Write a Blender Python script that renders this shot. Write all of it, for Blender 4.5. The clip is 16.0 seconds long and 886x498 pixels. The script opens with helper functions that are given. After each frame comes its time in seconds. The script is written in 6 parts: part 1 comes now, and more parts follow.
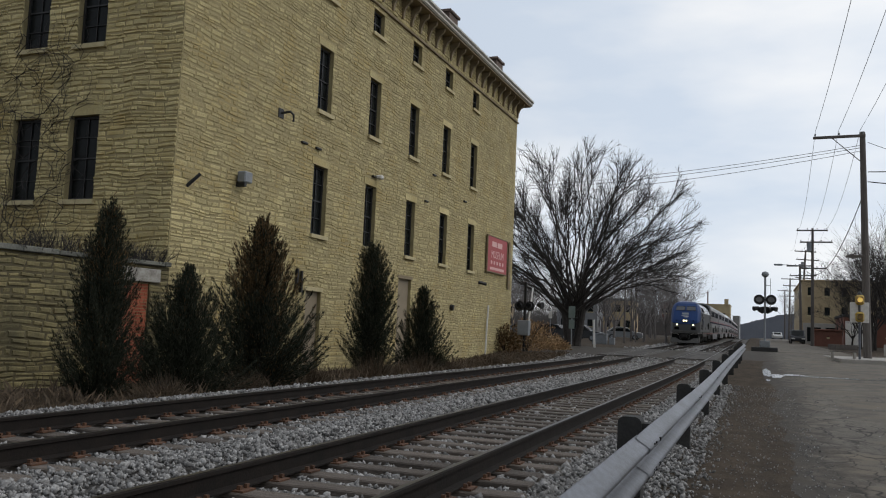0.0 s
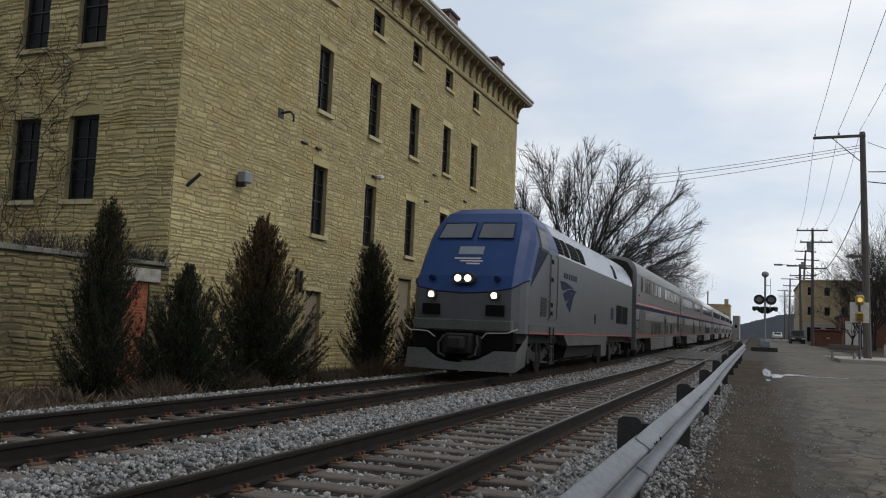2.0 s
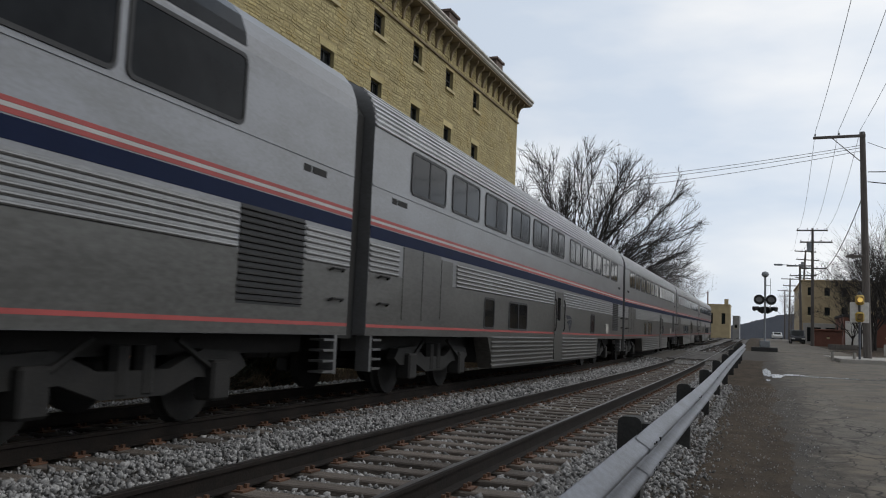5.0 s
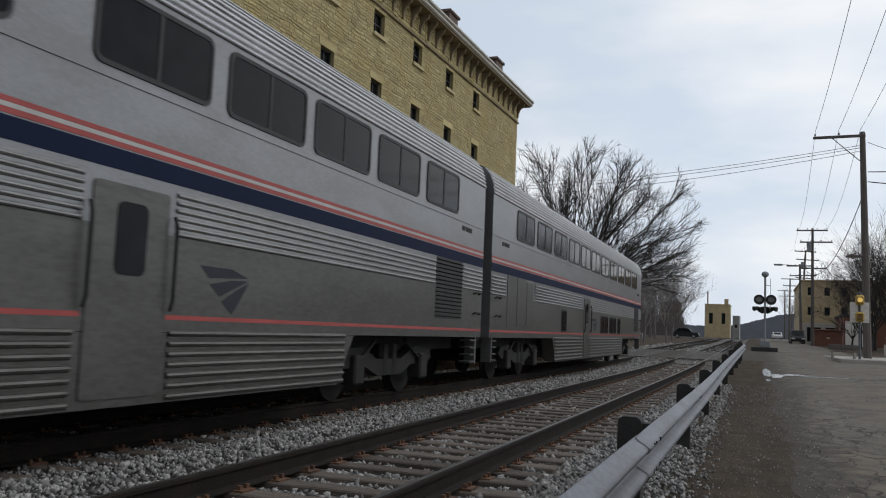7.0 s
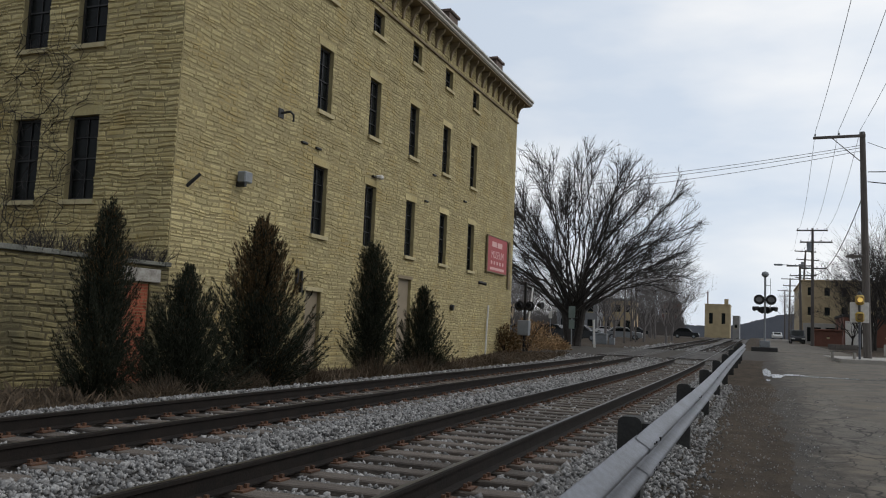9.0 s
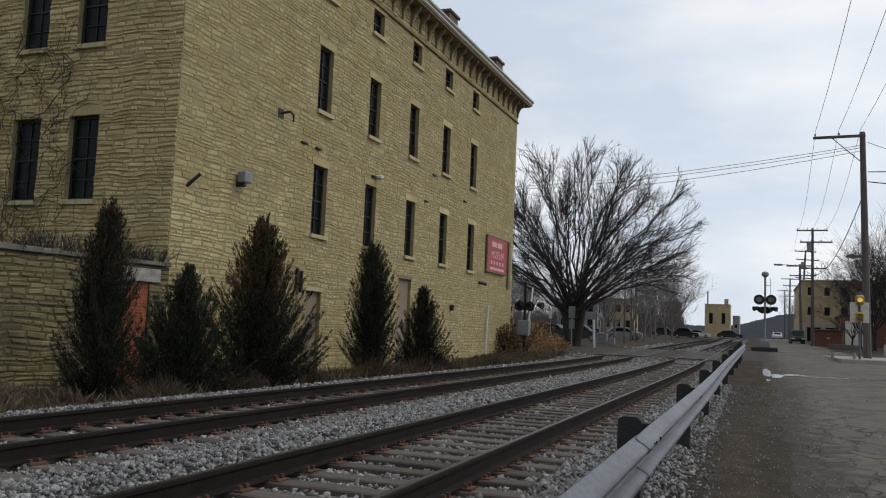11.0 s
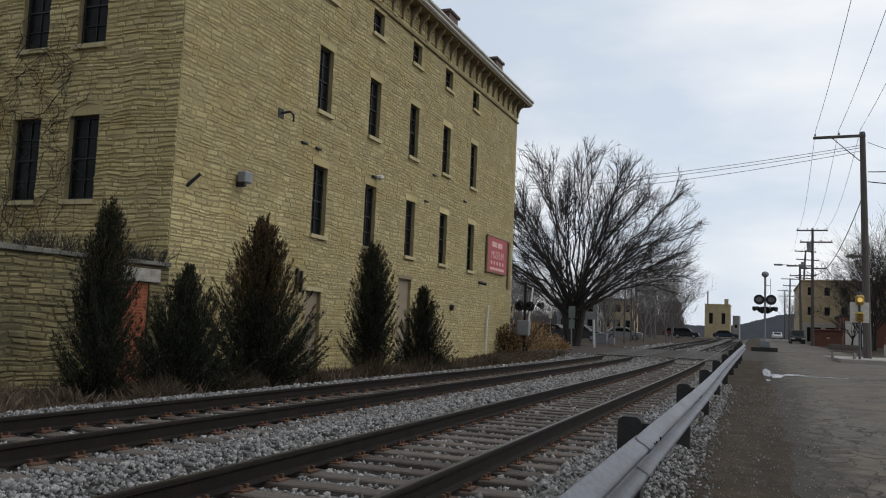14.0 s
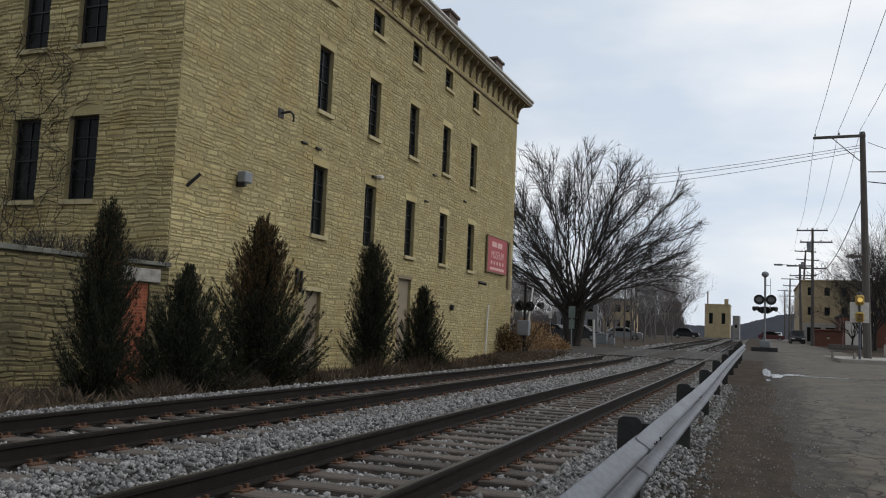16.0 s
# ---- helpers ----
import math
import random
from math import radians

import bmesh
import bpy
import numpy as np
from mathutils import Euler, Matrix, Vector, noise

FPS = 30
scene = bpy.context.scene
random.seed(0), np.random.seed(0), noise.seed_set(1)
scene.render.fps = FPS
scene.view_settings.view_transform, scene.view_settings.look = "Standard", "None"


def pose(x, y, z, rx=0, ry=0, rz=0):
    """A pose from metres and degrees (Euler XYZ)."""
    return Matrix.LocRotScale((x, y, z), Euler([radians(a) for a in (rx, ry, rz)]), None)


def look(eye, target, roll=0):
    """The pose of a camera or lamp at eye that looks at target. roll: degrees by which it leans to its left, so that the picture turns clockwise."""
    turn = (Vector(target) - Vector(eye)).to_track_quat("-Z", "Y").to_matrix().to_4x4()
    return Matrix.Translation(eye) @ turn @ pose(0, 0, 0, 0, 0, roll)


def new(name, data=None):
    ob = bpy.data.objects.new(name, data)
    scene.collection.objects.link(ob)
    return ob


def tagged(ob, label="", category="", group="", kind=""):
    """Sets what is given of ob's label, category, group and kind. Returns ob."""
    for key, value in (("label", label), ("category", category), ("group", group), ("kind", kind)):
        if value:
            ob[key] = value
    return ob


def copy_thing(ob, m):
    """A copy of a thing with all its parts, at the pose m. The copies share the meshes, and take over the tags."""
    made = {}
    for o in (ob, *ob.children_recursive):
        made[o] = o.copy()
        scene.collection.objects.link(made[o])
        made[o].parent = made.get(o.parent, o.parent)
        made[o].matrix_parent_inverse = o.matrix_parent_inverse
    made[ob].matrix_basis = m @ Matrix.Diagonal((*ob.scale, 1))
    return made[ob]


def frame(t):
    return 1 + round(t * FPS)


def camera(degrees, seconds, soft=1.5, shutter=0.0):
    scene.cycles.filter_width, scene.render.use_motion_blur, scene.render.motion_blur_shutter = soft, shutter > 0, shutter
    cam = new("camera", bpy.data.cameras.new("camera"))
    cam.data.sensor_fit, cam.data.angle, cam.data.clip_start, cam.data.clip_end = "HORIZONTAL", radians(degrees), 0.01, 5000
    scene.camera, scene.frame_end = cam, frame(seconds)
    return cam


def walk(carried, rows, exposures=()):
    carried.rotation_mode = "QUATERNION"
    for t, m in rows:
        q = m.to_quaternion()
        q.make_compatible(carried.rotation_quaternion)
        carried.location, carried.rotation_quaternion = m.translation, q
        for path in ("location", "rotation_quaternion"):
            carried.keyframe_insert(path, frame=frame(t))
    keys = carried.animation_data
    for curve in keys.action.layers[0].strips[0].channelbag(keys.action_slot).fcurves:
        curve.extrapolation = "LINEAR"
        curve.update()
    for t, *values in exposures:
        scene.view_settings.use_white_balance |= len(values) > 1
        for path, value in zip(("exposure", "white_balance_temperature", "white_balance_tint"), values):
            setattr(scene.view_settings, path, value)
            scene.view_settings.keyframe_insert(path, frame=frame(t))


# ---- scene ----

# camera: stands still on a low tripod beside the guard rail
cam = camera(55.03, 16.0, soft=1.1, shutter=0.05)
EYE = Vector((0.0, 0.0, 1.15))
YAW, PITCH, ROLL = radians(-20.27), radians(5.32), 2.43
AIM = EYE + Vector((math.sin(YAW) * math.cos(PITCH), math.cos(YAW) * math.cos(PITCH), math.sin(PITCH)))
walk(cam, [(0.0, look(EYE, AIM, ROLL)), (16.0, look(EYE, AIM, ROLL))])
scene.view_settings.exposure = 0.0

# world: a closed layer of winter cloud with thin bluish places
world = bpy.data.worlds.new("overcast")
world.use_nodes = True
scene.world = world
wn, wl = world.node_tree.nodes, world.node_tree.links
sky = wn.new("ShaderNodeTexSky")
sky.sky_type, sky.sun_disc = "NISHITA", False
sky.sun_elevation, sky.sun_rotation = radians(45), radians(73)
coord = wn.new("ShaderNodeTexCoord")
squash = wn.new("ShaderNodeMapping")
squash.inputs["Scale"].default_value = (1.0, 1.0, 3.2)
squash.inputs["Location"].default_value = (0.35, 0.1, 0.0)
cloud_noise = wn.new("ShaderNodeTexNoise")
cloud_noise.inputs["Scale"].default_value = 2.6
cloud_noise.inputs["Detail"].default_value = 5.0
cloud_noise.inputs["Roughness"].default_value = 0.5
cloud_ramp = wn.new("ShaderNodeValToRGB")
cloud_ramp.color_ramp.elements[0].position, cloud_ramp.color_ramp.elements[0].color = 0.36, (0.63, 0.71, 0.82, 1)
cloud_ramp.color_ramp.elements[1].position, cloud_ramp.color_ramp.elements[1].color = 0.60, (0.885, 0.905, 0.93, 1)
gain = wn.new("ShaderNodeVectorMath")
gain.operation = "SCALE"
gain.inputs["Scale"].default_value = 10.4
toward = wn.new("ShaderNodeVectorMath")
toward.operation = "DOT_PRODUCT"
toward.inputs[1].default_value = (0.62, 0.78, 0.0)
glow_side = wn.new("ShaderNodeMapRange")
glow_side.inputs["From Min"].default_value, glow_side.inputs["From Max"].default_value = -1.0, 1.0
glow_side.inputs["To Min"].default_value, glow_side.inputs["To Max"].default_value = 5.8, 11.2
wl.new(coord.outputs["Generated"], toward.inputs[0])
wl.new(toward.outputs["Value"], glow_side.inputs["Value"])
wl.new(glow_side.outputs["Result"], gain.inputs["Scale"])
blend = wn.new("ShaderNodeMix")
blend.data_type = "RGBA"
blend.inputs["Factor"].default_value = 0.93
wl.new(coord.outputs["Generated"], squash.inputs["Vector"])
wl.new(squash.outputs["Vector"], cloud_noise.inputs["Vector"])
wl.new(cloud_noise.outputs["Fac"], cloud_ramp.inputs["Fac"])
wl.new(cloud_ramp.outputs["Color"], gain.inputs[0])
wl.new(sky.outputs["Color"], blend.inputs["A"])
wl.new(gain.outputs["Vector"], blend.inputs["B"])
wl.new(blend.outputs["Result"], wn["Background"].inputs["Color"])
wn["Background"].inputs["Strength"].default_value = 0.1

sun_data = bpy.data.lights.new("sun", "SUN")
sun_data.energy, sun_data.angle, sun_data.color = 0.75, radians(25), (1.0, 0.96, 0.9)
sun = new("sun", sun_data)
sun.matrix_world = look((40, 12, 42), (0, 0, 0))


# ---- materials ----
def mat(name, a, b=None, scale=6.0, rough=0.8, metal=0.0, bump=0.0, fine=60.0, island=0.0, objrand=0.0, stretch=(1, 1, 1), emit=None, power=0.0, spec=0.5):
    """Two colours mixed by a coarse and a fine noise; island and objrand vary the brightness from piece to piece."""
    m = bpy.data.materials.new(name)
    m.use_nodes = True
    n, l = m.node_tree.nodes, m.node_tree.links
    p = n["Principled BSDF"]
    p.inputs["Roughness"].default_value, p.inputs["Metallic"].default_value = rough, metal
    p.inputs["Specular IOR Level"].default_value = spec
    b = b or tuple(c * 0.75 for c in a)
    tc = n.new("ShaderNodeTexCoord")
    mp = n.new("ShaderNodeMapping")
    mp.inputs["Scale"].default_value = stretch
    l.new(tc.outputs["Object"], mp.inputs["Vector"])
    n1, n2 = n.new("ShaderNodeTexNoise"), n.new("ShaderNodeTexNoise")
    n1.inputs["Scale"].default_value, n2.inputs["Scale"].default_value = scale, fine
    n1.inputs["Detail"].default_value, n2.inputs["Detail"].default_value = 4, 3
    l.new(mp.outputs["Vector"], n1.inputs["Vector"])
    l.new(mp.outputs["Vector"], n2.inputs["Vector"])
    avg = n.new("ShaderNodeMath")
    avg.operation = "MULTIPLY_ADD"
    avg.inputs[1].default_value = 0.45
    l.new(n2.outputs["Fac"], avg.inputs[0])
    half = n.new("ShaderNodeMath")
    half.operation = "MULTIPLY"
    half.inputs[1].default_value = 0.55
    l.new(n1.outputs["Fac"], half.inputs[0])
    l.new(half.outputs[0], avg.inputs[2])
    ramp = n.new("ShaderNodeValToRGB")
    ramp.color_ramp.elements[0].position, ramp.color_ramp.elements[0].color = 0.36, (*b, 1)
    ramp.color_ramp.elements[1].position, ramp.color_ramp.elements[1].color = 0.62, (*a, 1)
    l.new(avg.outputs[0], ramp.inputs["Fac"])
    out = ramp.outputs["Color"]
    for amount, kind in ((island, "i"), (objrand, "o")):
        if amount:
            src = n.new("ShaderNodeNewGeometry").outputs["Random Per Island"] if kind == "i" else n.new("ShaderNodeObjectInfo").outputs["Random"]
            hsv = n.new("ShaderNodeHueSaturation")
            rng = n.new("ShaderNodeMapRange")
            rng.inputs["To Min"].default_value, rng.inputs["To Max"].default_value = 1 - amount, 1 + amount
            l.new(src, rng.inputs["Value"])
            l.new(rng.outputs["Result"], hsv.inputs["Value"])
            l.new(out, hsv.inputs["Color"])
            out = hsv.outputs["Color"]
    l.new(out, p.inputs["Base Color"])
    if bump:
        bp = n.new("ShaderNodeBump")
        bp.inputs["Strength"].default_value, bp.inputs["Distance"].default_value = bump, 0.02
        l.new(avg.outputs[0], bp.inputs["Height"])
        l.new(bp.outputs["Normal"], p.inputs["Normal"])
    if emit:
        p.inputs["Emission Color"].default_value, p.inputs["Emission Strength"].default_value = (*emit, 1), power
    return m


STONE = mat("limestone", (0.535, 0.453, 0.232), (0.39, 0.324, 0.162), 0.9, 0.92, 0, 0.9, 22, island=0.17, objrand=0.17)
MORTAR = mat("lime mortar", (0.36, 0.3, 0.157), (0.25, 0.207, 0.106), 3, 0.95, 0, 0.4, 40)
# yard wall mortar, darkened to paint the shadow inside the joints
DARKJOINT = mat("mortar darkened for joint shadow", (0.13, 0.11, 0.06), (0.075, 0.063, 0.035), 3, 0.95, 0, 0.4, 40)
PALE = mat("dressed limestone", (0.50, 0.43, 0.25), (0.38, 0.32, 0.18), 5, 0.85, 0, 0.3, 50)
YARD = mat("mossy limestone", (0.25, 0.21, 0.1), (0.13, 0.11, 0.055), 2, 0.95, 0, 0.7, 25, island=0.2, objrand=0.2)
COPING = mat("weathered coping stone", (0.2, 0.2, 0.17), (0.08, 0.08, 0.07), 4, 0.95, 0, 0.5, 30, objrand=0.3)
BRICK = mat("red brick infill", (0.42, 0.12, 0.06), (0.27, 0.08, 0.045), 8, 0.9, 0, 0.4, 50, island=0.25, objrand=0.2)
WHITEWASH = mat("whitewashed lintel", (0.42, 0.4, 0.36), (0.22, 0.2, 0.17), 5, 0.9, 0, 0.3, 30)
BOARD = mat("beige boarding", (0.27, 0.22, 0.15), (0.22, 0.18, 0.125), 2, 0.85, 0, 0.1, 40)
GLASS = mat("dark window glass", (0.012, 0.014, 0.014), (0.006, 0.007, 0.007), 2, 0.25, 0, 0, 10, spec=0.12)
FRAME = mat("black painted frame", (0.018, 0.018, 0.018), (0.01, 0.01, 0.01), 8, 0.6, 0, 0.1)
CORNICE = mat("cornice paint", (0.55, 0.53, 0.47), (0.4, 0.38, 0.33), 5, 0.7, 0, 0.15)
BRACKET = mat("brown cornice paint", (0.24, 0.19, 0.115), (0.17, 0.13, 0.08), 5, 0.8, 0, 0.2)
ROOF = mat("tar roof", (0.06, 0.06, 0.06), (0.035, 0.035, 0.035), 2, 0.9)
CHIM = mat("chimney brick", (0.16, 0.11, 0.09), (0.09, 0.07, 0.06), 6, 0.9, 0, 0.5, 30)
SIGNRED = mat("faded red sign board", (0.42, 0.095, 0.10), (0.36, 0.08, 0.085), 4, 0.7)
SIGNINK = mat("faded pink lettering", (0.72, 0.46, 0.43), (0.62, 0.38, 0.36), 8, 0.7)
def mottled(m, tone, low, high, scale, amount, bump, along=1.0):
    """Adds broad blotches of a second tone and lumpy relief to a ground material."""
    n, l = m.node_tree.nodes, m.node_tree.links
    p = n["Principled BSDF"]
    base = p.inputs["Base Color"].links[0].from_socket
    tc = n.new("ShaderNodeTexCoord")
    nz = n.new("ShaderNodeTexNoise")
    nz.inputs["Scale"].default_value, nz.inputs["Detail"].default_value, nz.inputs["Roughness"].default_value = scale, 9, 0.68
    drawn = n.new("ShaderNodeMapping")
    drawn.inputs["Scale"].default_value = (1.0, along, 1.0)
    l.new(tc.outputs["Object"], drawn.inputs["Vector"])
    l.new(drawn.outputs["Vector"], nz.inputs["Vector"])
    rg = n.new("ShaderNodeMapRange")
    rg.inputs["From Min"].default_value, rg.inputs["From Max"].default_value = low, high
    rg.inputs["To Max"].default_value = amount
    l.new(nz.outputs["Fac"], rg.inputs["Value"])
    mx = n.new("ShaderNodeMix")
    mx.data_type = "RGBA"
    mx.inputs["B"].default_value = (*tone, 1)
    l.new(rg.outputs[0], mx.inputs["Factor"])
    l.new(base, mx.inputs["A"])
    l.new(mx.outputs["Result"], p.inputs["Base Color"])
    lumps = n.new("ShaderNodeTexNoise")
    lumps.inputs["Scale"].default_value, lumps.inputs["Detail"].default_value, lumps.inputs["Roughness"].default_value = 14, 8, 0.7
    l.new(tc.outputs["Object"], lumps.inputs["Vector"])
    bp = n.new("ShaderNodeBump")
    bp.inputs["Strength"].default_value, bp.inputs["Distance"].default_value = 1.0, bump
    l.new(lumps.outputs["Fac"], bp.inputs["Height"])
    l.new(bp.outputs["Normal"], p.inputs["Normal"])
    return m


STONE = mottled(STONE, (0.38, 0.27, 0.085), 0.48, 0.66, 0.7, 0.6, 0.02)
YARD = mottled(YARD, (0.075, 0.07, 0.04), 0.48, 0.7, 0.8, 0.7, 0.012)
DIRT = mottled(mat("dry dirt and dead grass", (0.088, 0.068, 0.05), (0.04, 0.031, 0.023), 2.5, 0.95, 0, 1.0, 22, spec=0.1), (0.026, 0.022, 0.018), 0.46, 0.68, 2.2, 0.6, 0.02, 0.3)
def worn_asphalt():
    """Asphalt with dusty patches and a net of cracks in the worn places."""
    m = mottled(mat("worn asphalt", (0.15, 0.134, 0.112), (0.062, 0.055, 0.046), 1.3, 0.9, 0, 0.8, 34, spec=0.3), (0.05, 0.044, 0.037), 0.5, 0.72, 0.8, 0.6, 0.006, 0.25)
    n, l = m.node_tree.nodes, m.node_tree.links
    p = n["Principled BSDF"]
    base = p.inputs["Base Color"].links[0].from_socket
    tc = n.new("ShaderNodeTexCoord")
    warp = n.new("ShaderNodeTexNoise")
    warp.inputs["Scale"].default_value = 2.5
    push = n.new("ShaderNodeVectorMath")
    push.operation = "MULTIPLY_ADD"
    push.inputs[1].default_value = (0.5, 0.5, 0.0)
    drawn = n.new("ShaderNodeMapping")
    drawn.inputs["Scale"].default_value = (1.0, 0.3, 1.0)
    l.new(tc.outputs["Object"], warp.inputs["Vector"])
    l.new(warp.outputs["Color"], push.inputs[0])
    l.new(tc.outputs["Object"], push.inputs[2])
    cells = n.new("ShaderNodeTexVoronoi")
    cells.feature = "DISTANCE_TO_EDGE"
    cells.inputs["Scale"].default_value = 2.6
    l.new(push.outputs[0], drawn.inputs["Vector"])
    l.new(drawn.outputs["Vector"], cells.inputs["Vector"])
    line = n.new("ShaderNodeMapRange")
    line.inputs["From Min"].default_value, line.inputs["From Max"].default_value = 0.004, 0.04
    line.inputs["To Min"].default_value, line.inputs["To Max"].default_value = 1.0, 0.0
    l.new(cells.outputs["Distance"], line.inputs["Value"])
    where = n.new("ShaderNodeTexNoise")
    where.inputs["Scale"].default_value = 0.35
    l.new(tc.outputs["Object"], where.inputs["Vector"])
    worn = n.new("ShaderNodeMapRange")
    worn.inputs["From Min"].default_value, worn.inputs["From Max"].default_value = 0.52, 0.62
    l.new(where.outputs["Fac"], worn.inputs["Value"])
    # the edge strip beside the dirt is broken up most
    apart = n.new("ShaderNodeSeparateXYZ")
    l.new(tc.outputs["Object"], apart.inputs[0])
    edge = n.new("ShaderNodeMapRange")
    edge.inputs["From Min"].default_value, edge.inputs["From Max"].default_value = 2.3, 1.2
    l.new(apart.outputs["X"], edge.inputs["Value"])
    reach = n.new("ShaderNodeMath")
    reach.operation = "MAXIMUM"
    l.new(worn.outputs[0], reach.inputs[0])
    l.new(edge.outputs[0], reach.inputs[1])
    both = n.new("ShaderNodeMath")
    both.operation = "MULTIPLY"
    l.new(line.outputs[0], both.inputs[0])
    l.new(reach.outputs[0], both.inputs[1])
    dust = n.new("ShaderNodeTexNoise")
    dust.inputs["Scale"].default_value, dust.inputs["Detail"].default_value = 0.9, 6
    l.new(tc.outputs["Object"], dust.inputs["Vector"])
    amount = n.new("ShaderNodeMapRange")
    amount.inputs["From Min"].default_value, amount.inputs["From Max"].default_value = 0.45, 0.68
    l.new(dust.outputs["Fac"], amount.inputs["Value"])
    mix1, mix2 = n.new("ShaderNodeMix"), n.new("ShaderNodeMix")
    mix1.data_type = mix2.data_type = "RGBA"
    mix1.inputs["B"].default_value = (0.135, 0.113, 0.086, 1)
    mix2.inputs["B"].default_value = (0.011, 0.0095, 0.008, 1)
    l.new(amount.outputs[0], mix1.inputs["Factor"])
    l.new(base, mix1.inputs["A"])
    l.new(mix1.outputs["Result"], mix2.inputs["A"])
    l.new(both.outputs[0], mix2.inputs["Factor"])
    fray = n.new("ShaderNodeTexNoise")
    fray.inputs["Scale"].default_value, fray.inputs["Detail"].default_value, fray.inputs["Roughness"].default_value = 2.6, 8, 0.72
    l.new(tc.outputs["Object"], fray.inputs["Vector"])
    shift = n.new("ShaderNodeMath")
    shift.operation = "MULTIPLY_ADD"
    shift.inputs[1].default_value = 3.2
    l.new(fray.outputs["Fac"], shift.inputs[0])
    l.new(apart.outputs["X"], shift.inputs[2])
    earth = n.new("ShaderNodeMapRange")
    earth.inputs["From Min"].default_value, earth.inputs["From Max"].default_value = 3.0, 2.3
    earth.inputs["To Max"].default_value = 0.8
    l.new(shift.outputs[0], earth.inputs["Value"])
    mix3 = n.new("ShaderNodeMix")
    mix3.data_type = "RGBA"
    mix3.inputs["B"].default_value = (0.034, 0.028, 0.022, 1)
    l.new(earth.outputs[0], mix3.inputs["Factor"])
    l.new(mix2.outputs["Result"], mix3.inputs["A"])
    l.new(mix3.outputs["Result"], p.inputs["Base Color"])
    return m


ASPHALT = worn_asphalt()
BED = mat("ballast bed", (0.14, 0.13, 0.12), (0.06, 0.054, 0.05), 3, 0.95, 0, 0.9, 35)
BALLAST = mat("grey limestone ballast", (0.325, 0.32, 0.312), (0.1, 0.096, 0.093), 6, 0.9, 0, 0.2, 60, island=0.5)
TIE = mat("creosoted timber tie", (0.135, 0.112, 0.093), (0.058, 0.047, 0.039), 3, 0.9, 0, 0.8, 30, objrand=0.35, stretch=(1, 8, 4))
RUST = mat("rusty rail steel", (0.018, 0.0135, 0.011), (0.009, 0.0075, 0.0065), 5, 0.85, 0.0, 0.3, 40, spec=0.2)
SHINE = mat("worn running surface", (0.1, 0.092, 0.085), (0.055, 0.05, 0.046), 3, 0.4, 0.8, 0, 60, stretch=(1, .1, 1))
PLATE = mat("rusty tie plate", (0.13, 0.06, 0.03), (0.06, 0.032, 0.02), 9, 0.9, 0, 0.4)
GALV = mottled(mat("galvanised steel", (0.14, 0.149, 0.174), (0.075, 0.078, 0.088), 3.5, 0.45, 0.45, 0, 30, stretch=(1, .5, 1)), (0.05, 0.046, 0.042), 0.5, 0.72, 3.0, 0.6, 0.0015, 0.4)
POST = mat("dark timber post", (0.035, 0.034, 0.032), (0.02, 0.02, 0.019), 6, 0.9, 0, 0.5, 40)
SLOT = mat("dark slot", (0.008, 0.008, 0.008), (0.006, 0.006, 0.006), 5, 0.9, spec=0.05)
PLANK = mat("crossing timber", (0.075, 0.066, 0.058), (0.04, 0.036, 0.033), 3, 0.9, 0, 0.5, 30, objrand=0.3)
WATER = mat("puddle water", (0.05, 0.047, 0.043), (0.035, 0.033, 0.03), 2, 0.22, 0, 0.12, 9)
NEEDLE = mat("juniper foliage", (0.04, 0.044, 0.03), (0.015, 0.018, 0.0125), 2.5, 0.95, 0, 0, 30, island=0.45, spec=0.1)
NEEDLETIP = mat("browned juniper foliage", (0.15, 0.09, 0.04), (0.05, 0.038, 0.02), 2.5, 0.95, 0, 0, 30, island=0.45, spec=0.1)
BARK = mat("dark bark", (0.042, 0.036, 0.032), (0.02, 0.017, 0.015), 5, 0.95, 0, 0.6, 40)
# distance haze over the far trees is painted into this paler colour
TWIGFAR = mat("far twigs, haze painted in", (0.165, 0.15, 0.143), (0.115, 0.104, 0.1), 3, 0.95)
# road grime; the dark ground mirrored low on the sides is painted in too
GRIMESTEEL = mat("road-grimed steel, ground reflection painted in", (0.12, 0.117, 0.109), (0.074, 0.071, 0.065), 0.8, 0.4, 0.6, 0.02, 12, stretch=(1, .6, 2))
GRIMEFLUTE = mat("road-grimed fluted steel", (0.145, 0.14, 0.129), (0.08, 0.077, 0.07), 0.8, 0.32, 0.75, 0.0, 14, stretch=(1, .3, 2))
TWIG = mat("grey winter twigs", (0.034, 0.029, 0.027), (0.02, 0.0175, 0.016), 5, 0.95)
DRYGRASS = mat("dead grass and stems", (0.14, 0.1, 0.063), (0.05, 0.038, 0.027), 4, 0.95, 0, 0, 30, island=0.4)
SHRUB = mat("russet ornamental shrub", (0.34, 0.215, 0.10), (0.18, 0.11, 0.055), 4, 0.95, 0, 0, 30, island=0.4)
POLEWOOD = mat("grey pole timber", (0.13, 0.115, 0.105), (0.075, 0.066, 0.06), 4, 0.9, 0, 0.4, 40, stretch=(4, 4, .4))
WIRE = mat("cable rubber", (0.03, 0.03, 0.032), (0.02, 0.02, 0.02), 3, 0.7)
TINGREY = mat("transformer grey paint", (0.24, 0.26, 0.28), (0.18, 0.19, 0.2), 3, 0.5)
WHITE = mat("white paint", (0.72, 0.71, 0.68), (0.55, 0.53, 0.5), 6, 0.6)
BLACK = mat("black paint", (0.016, 0.016, 0.017), (0.01, 0.01, 0.01), 6, 0.55)
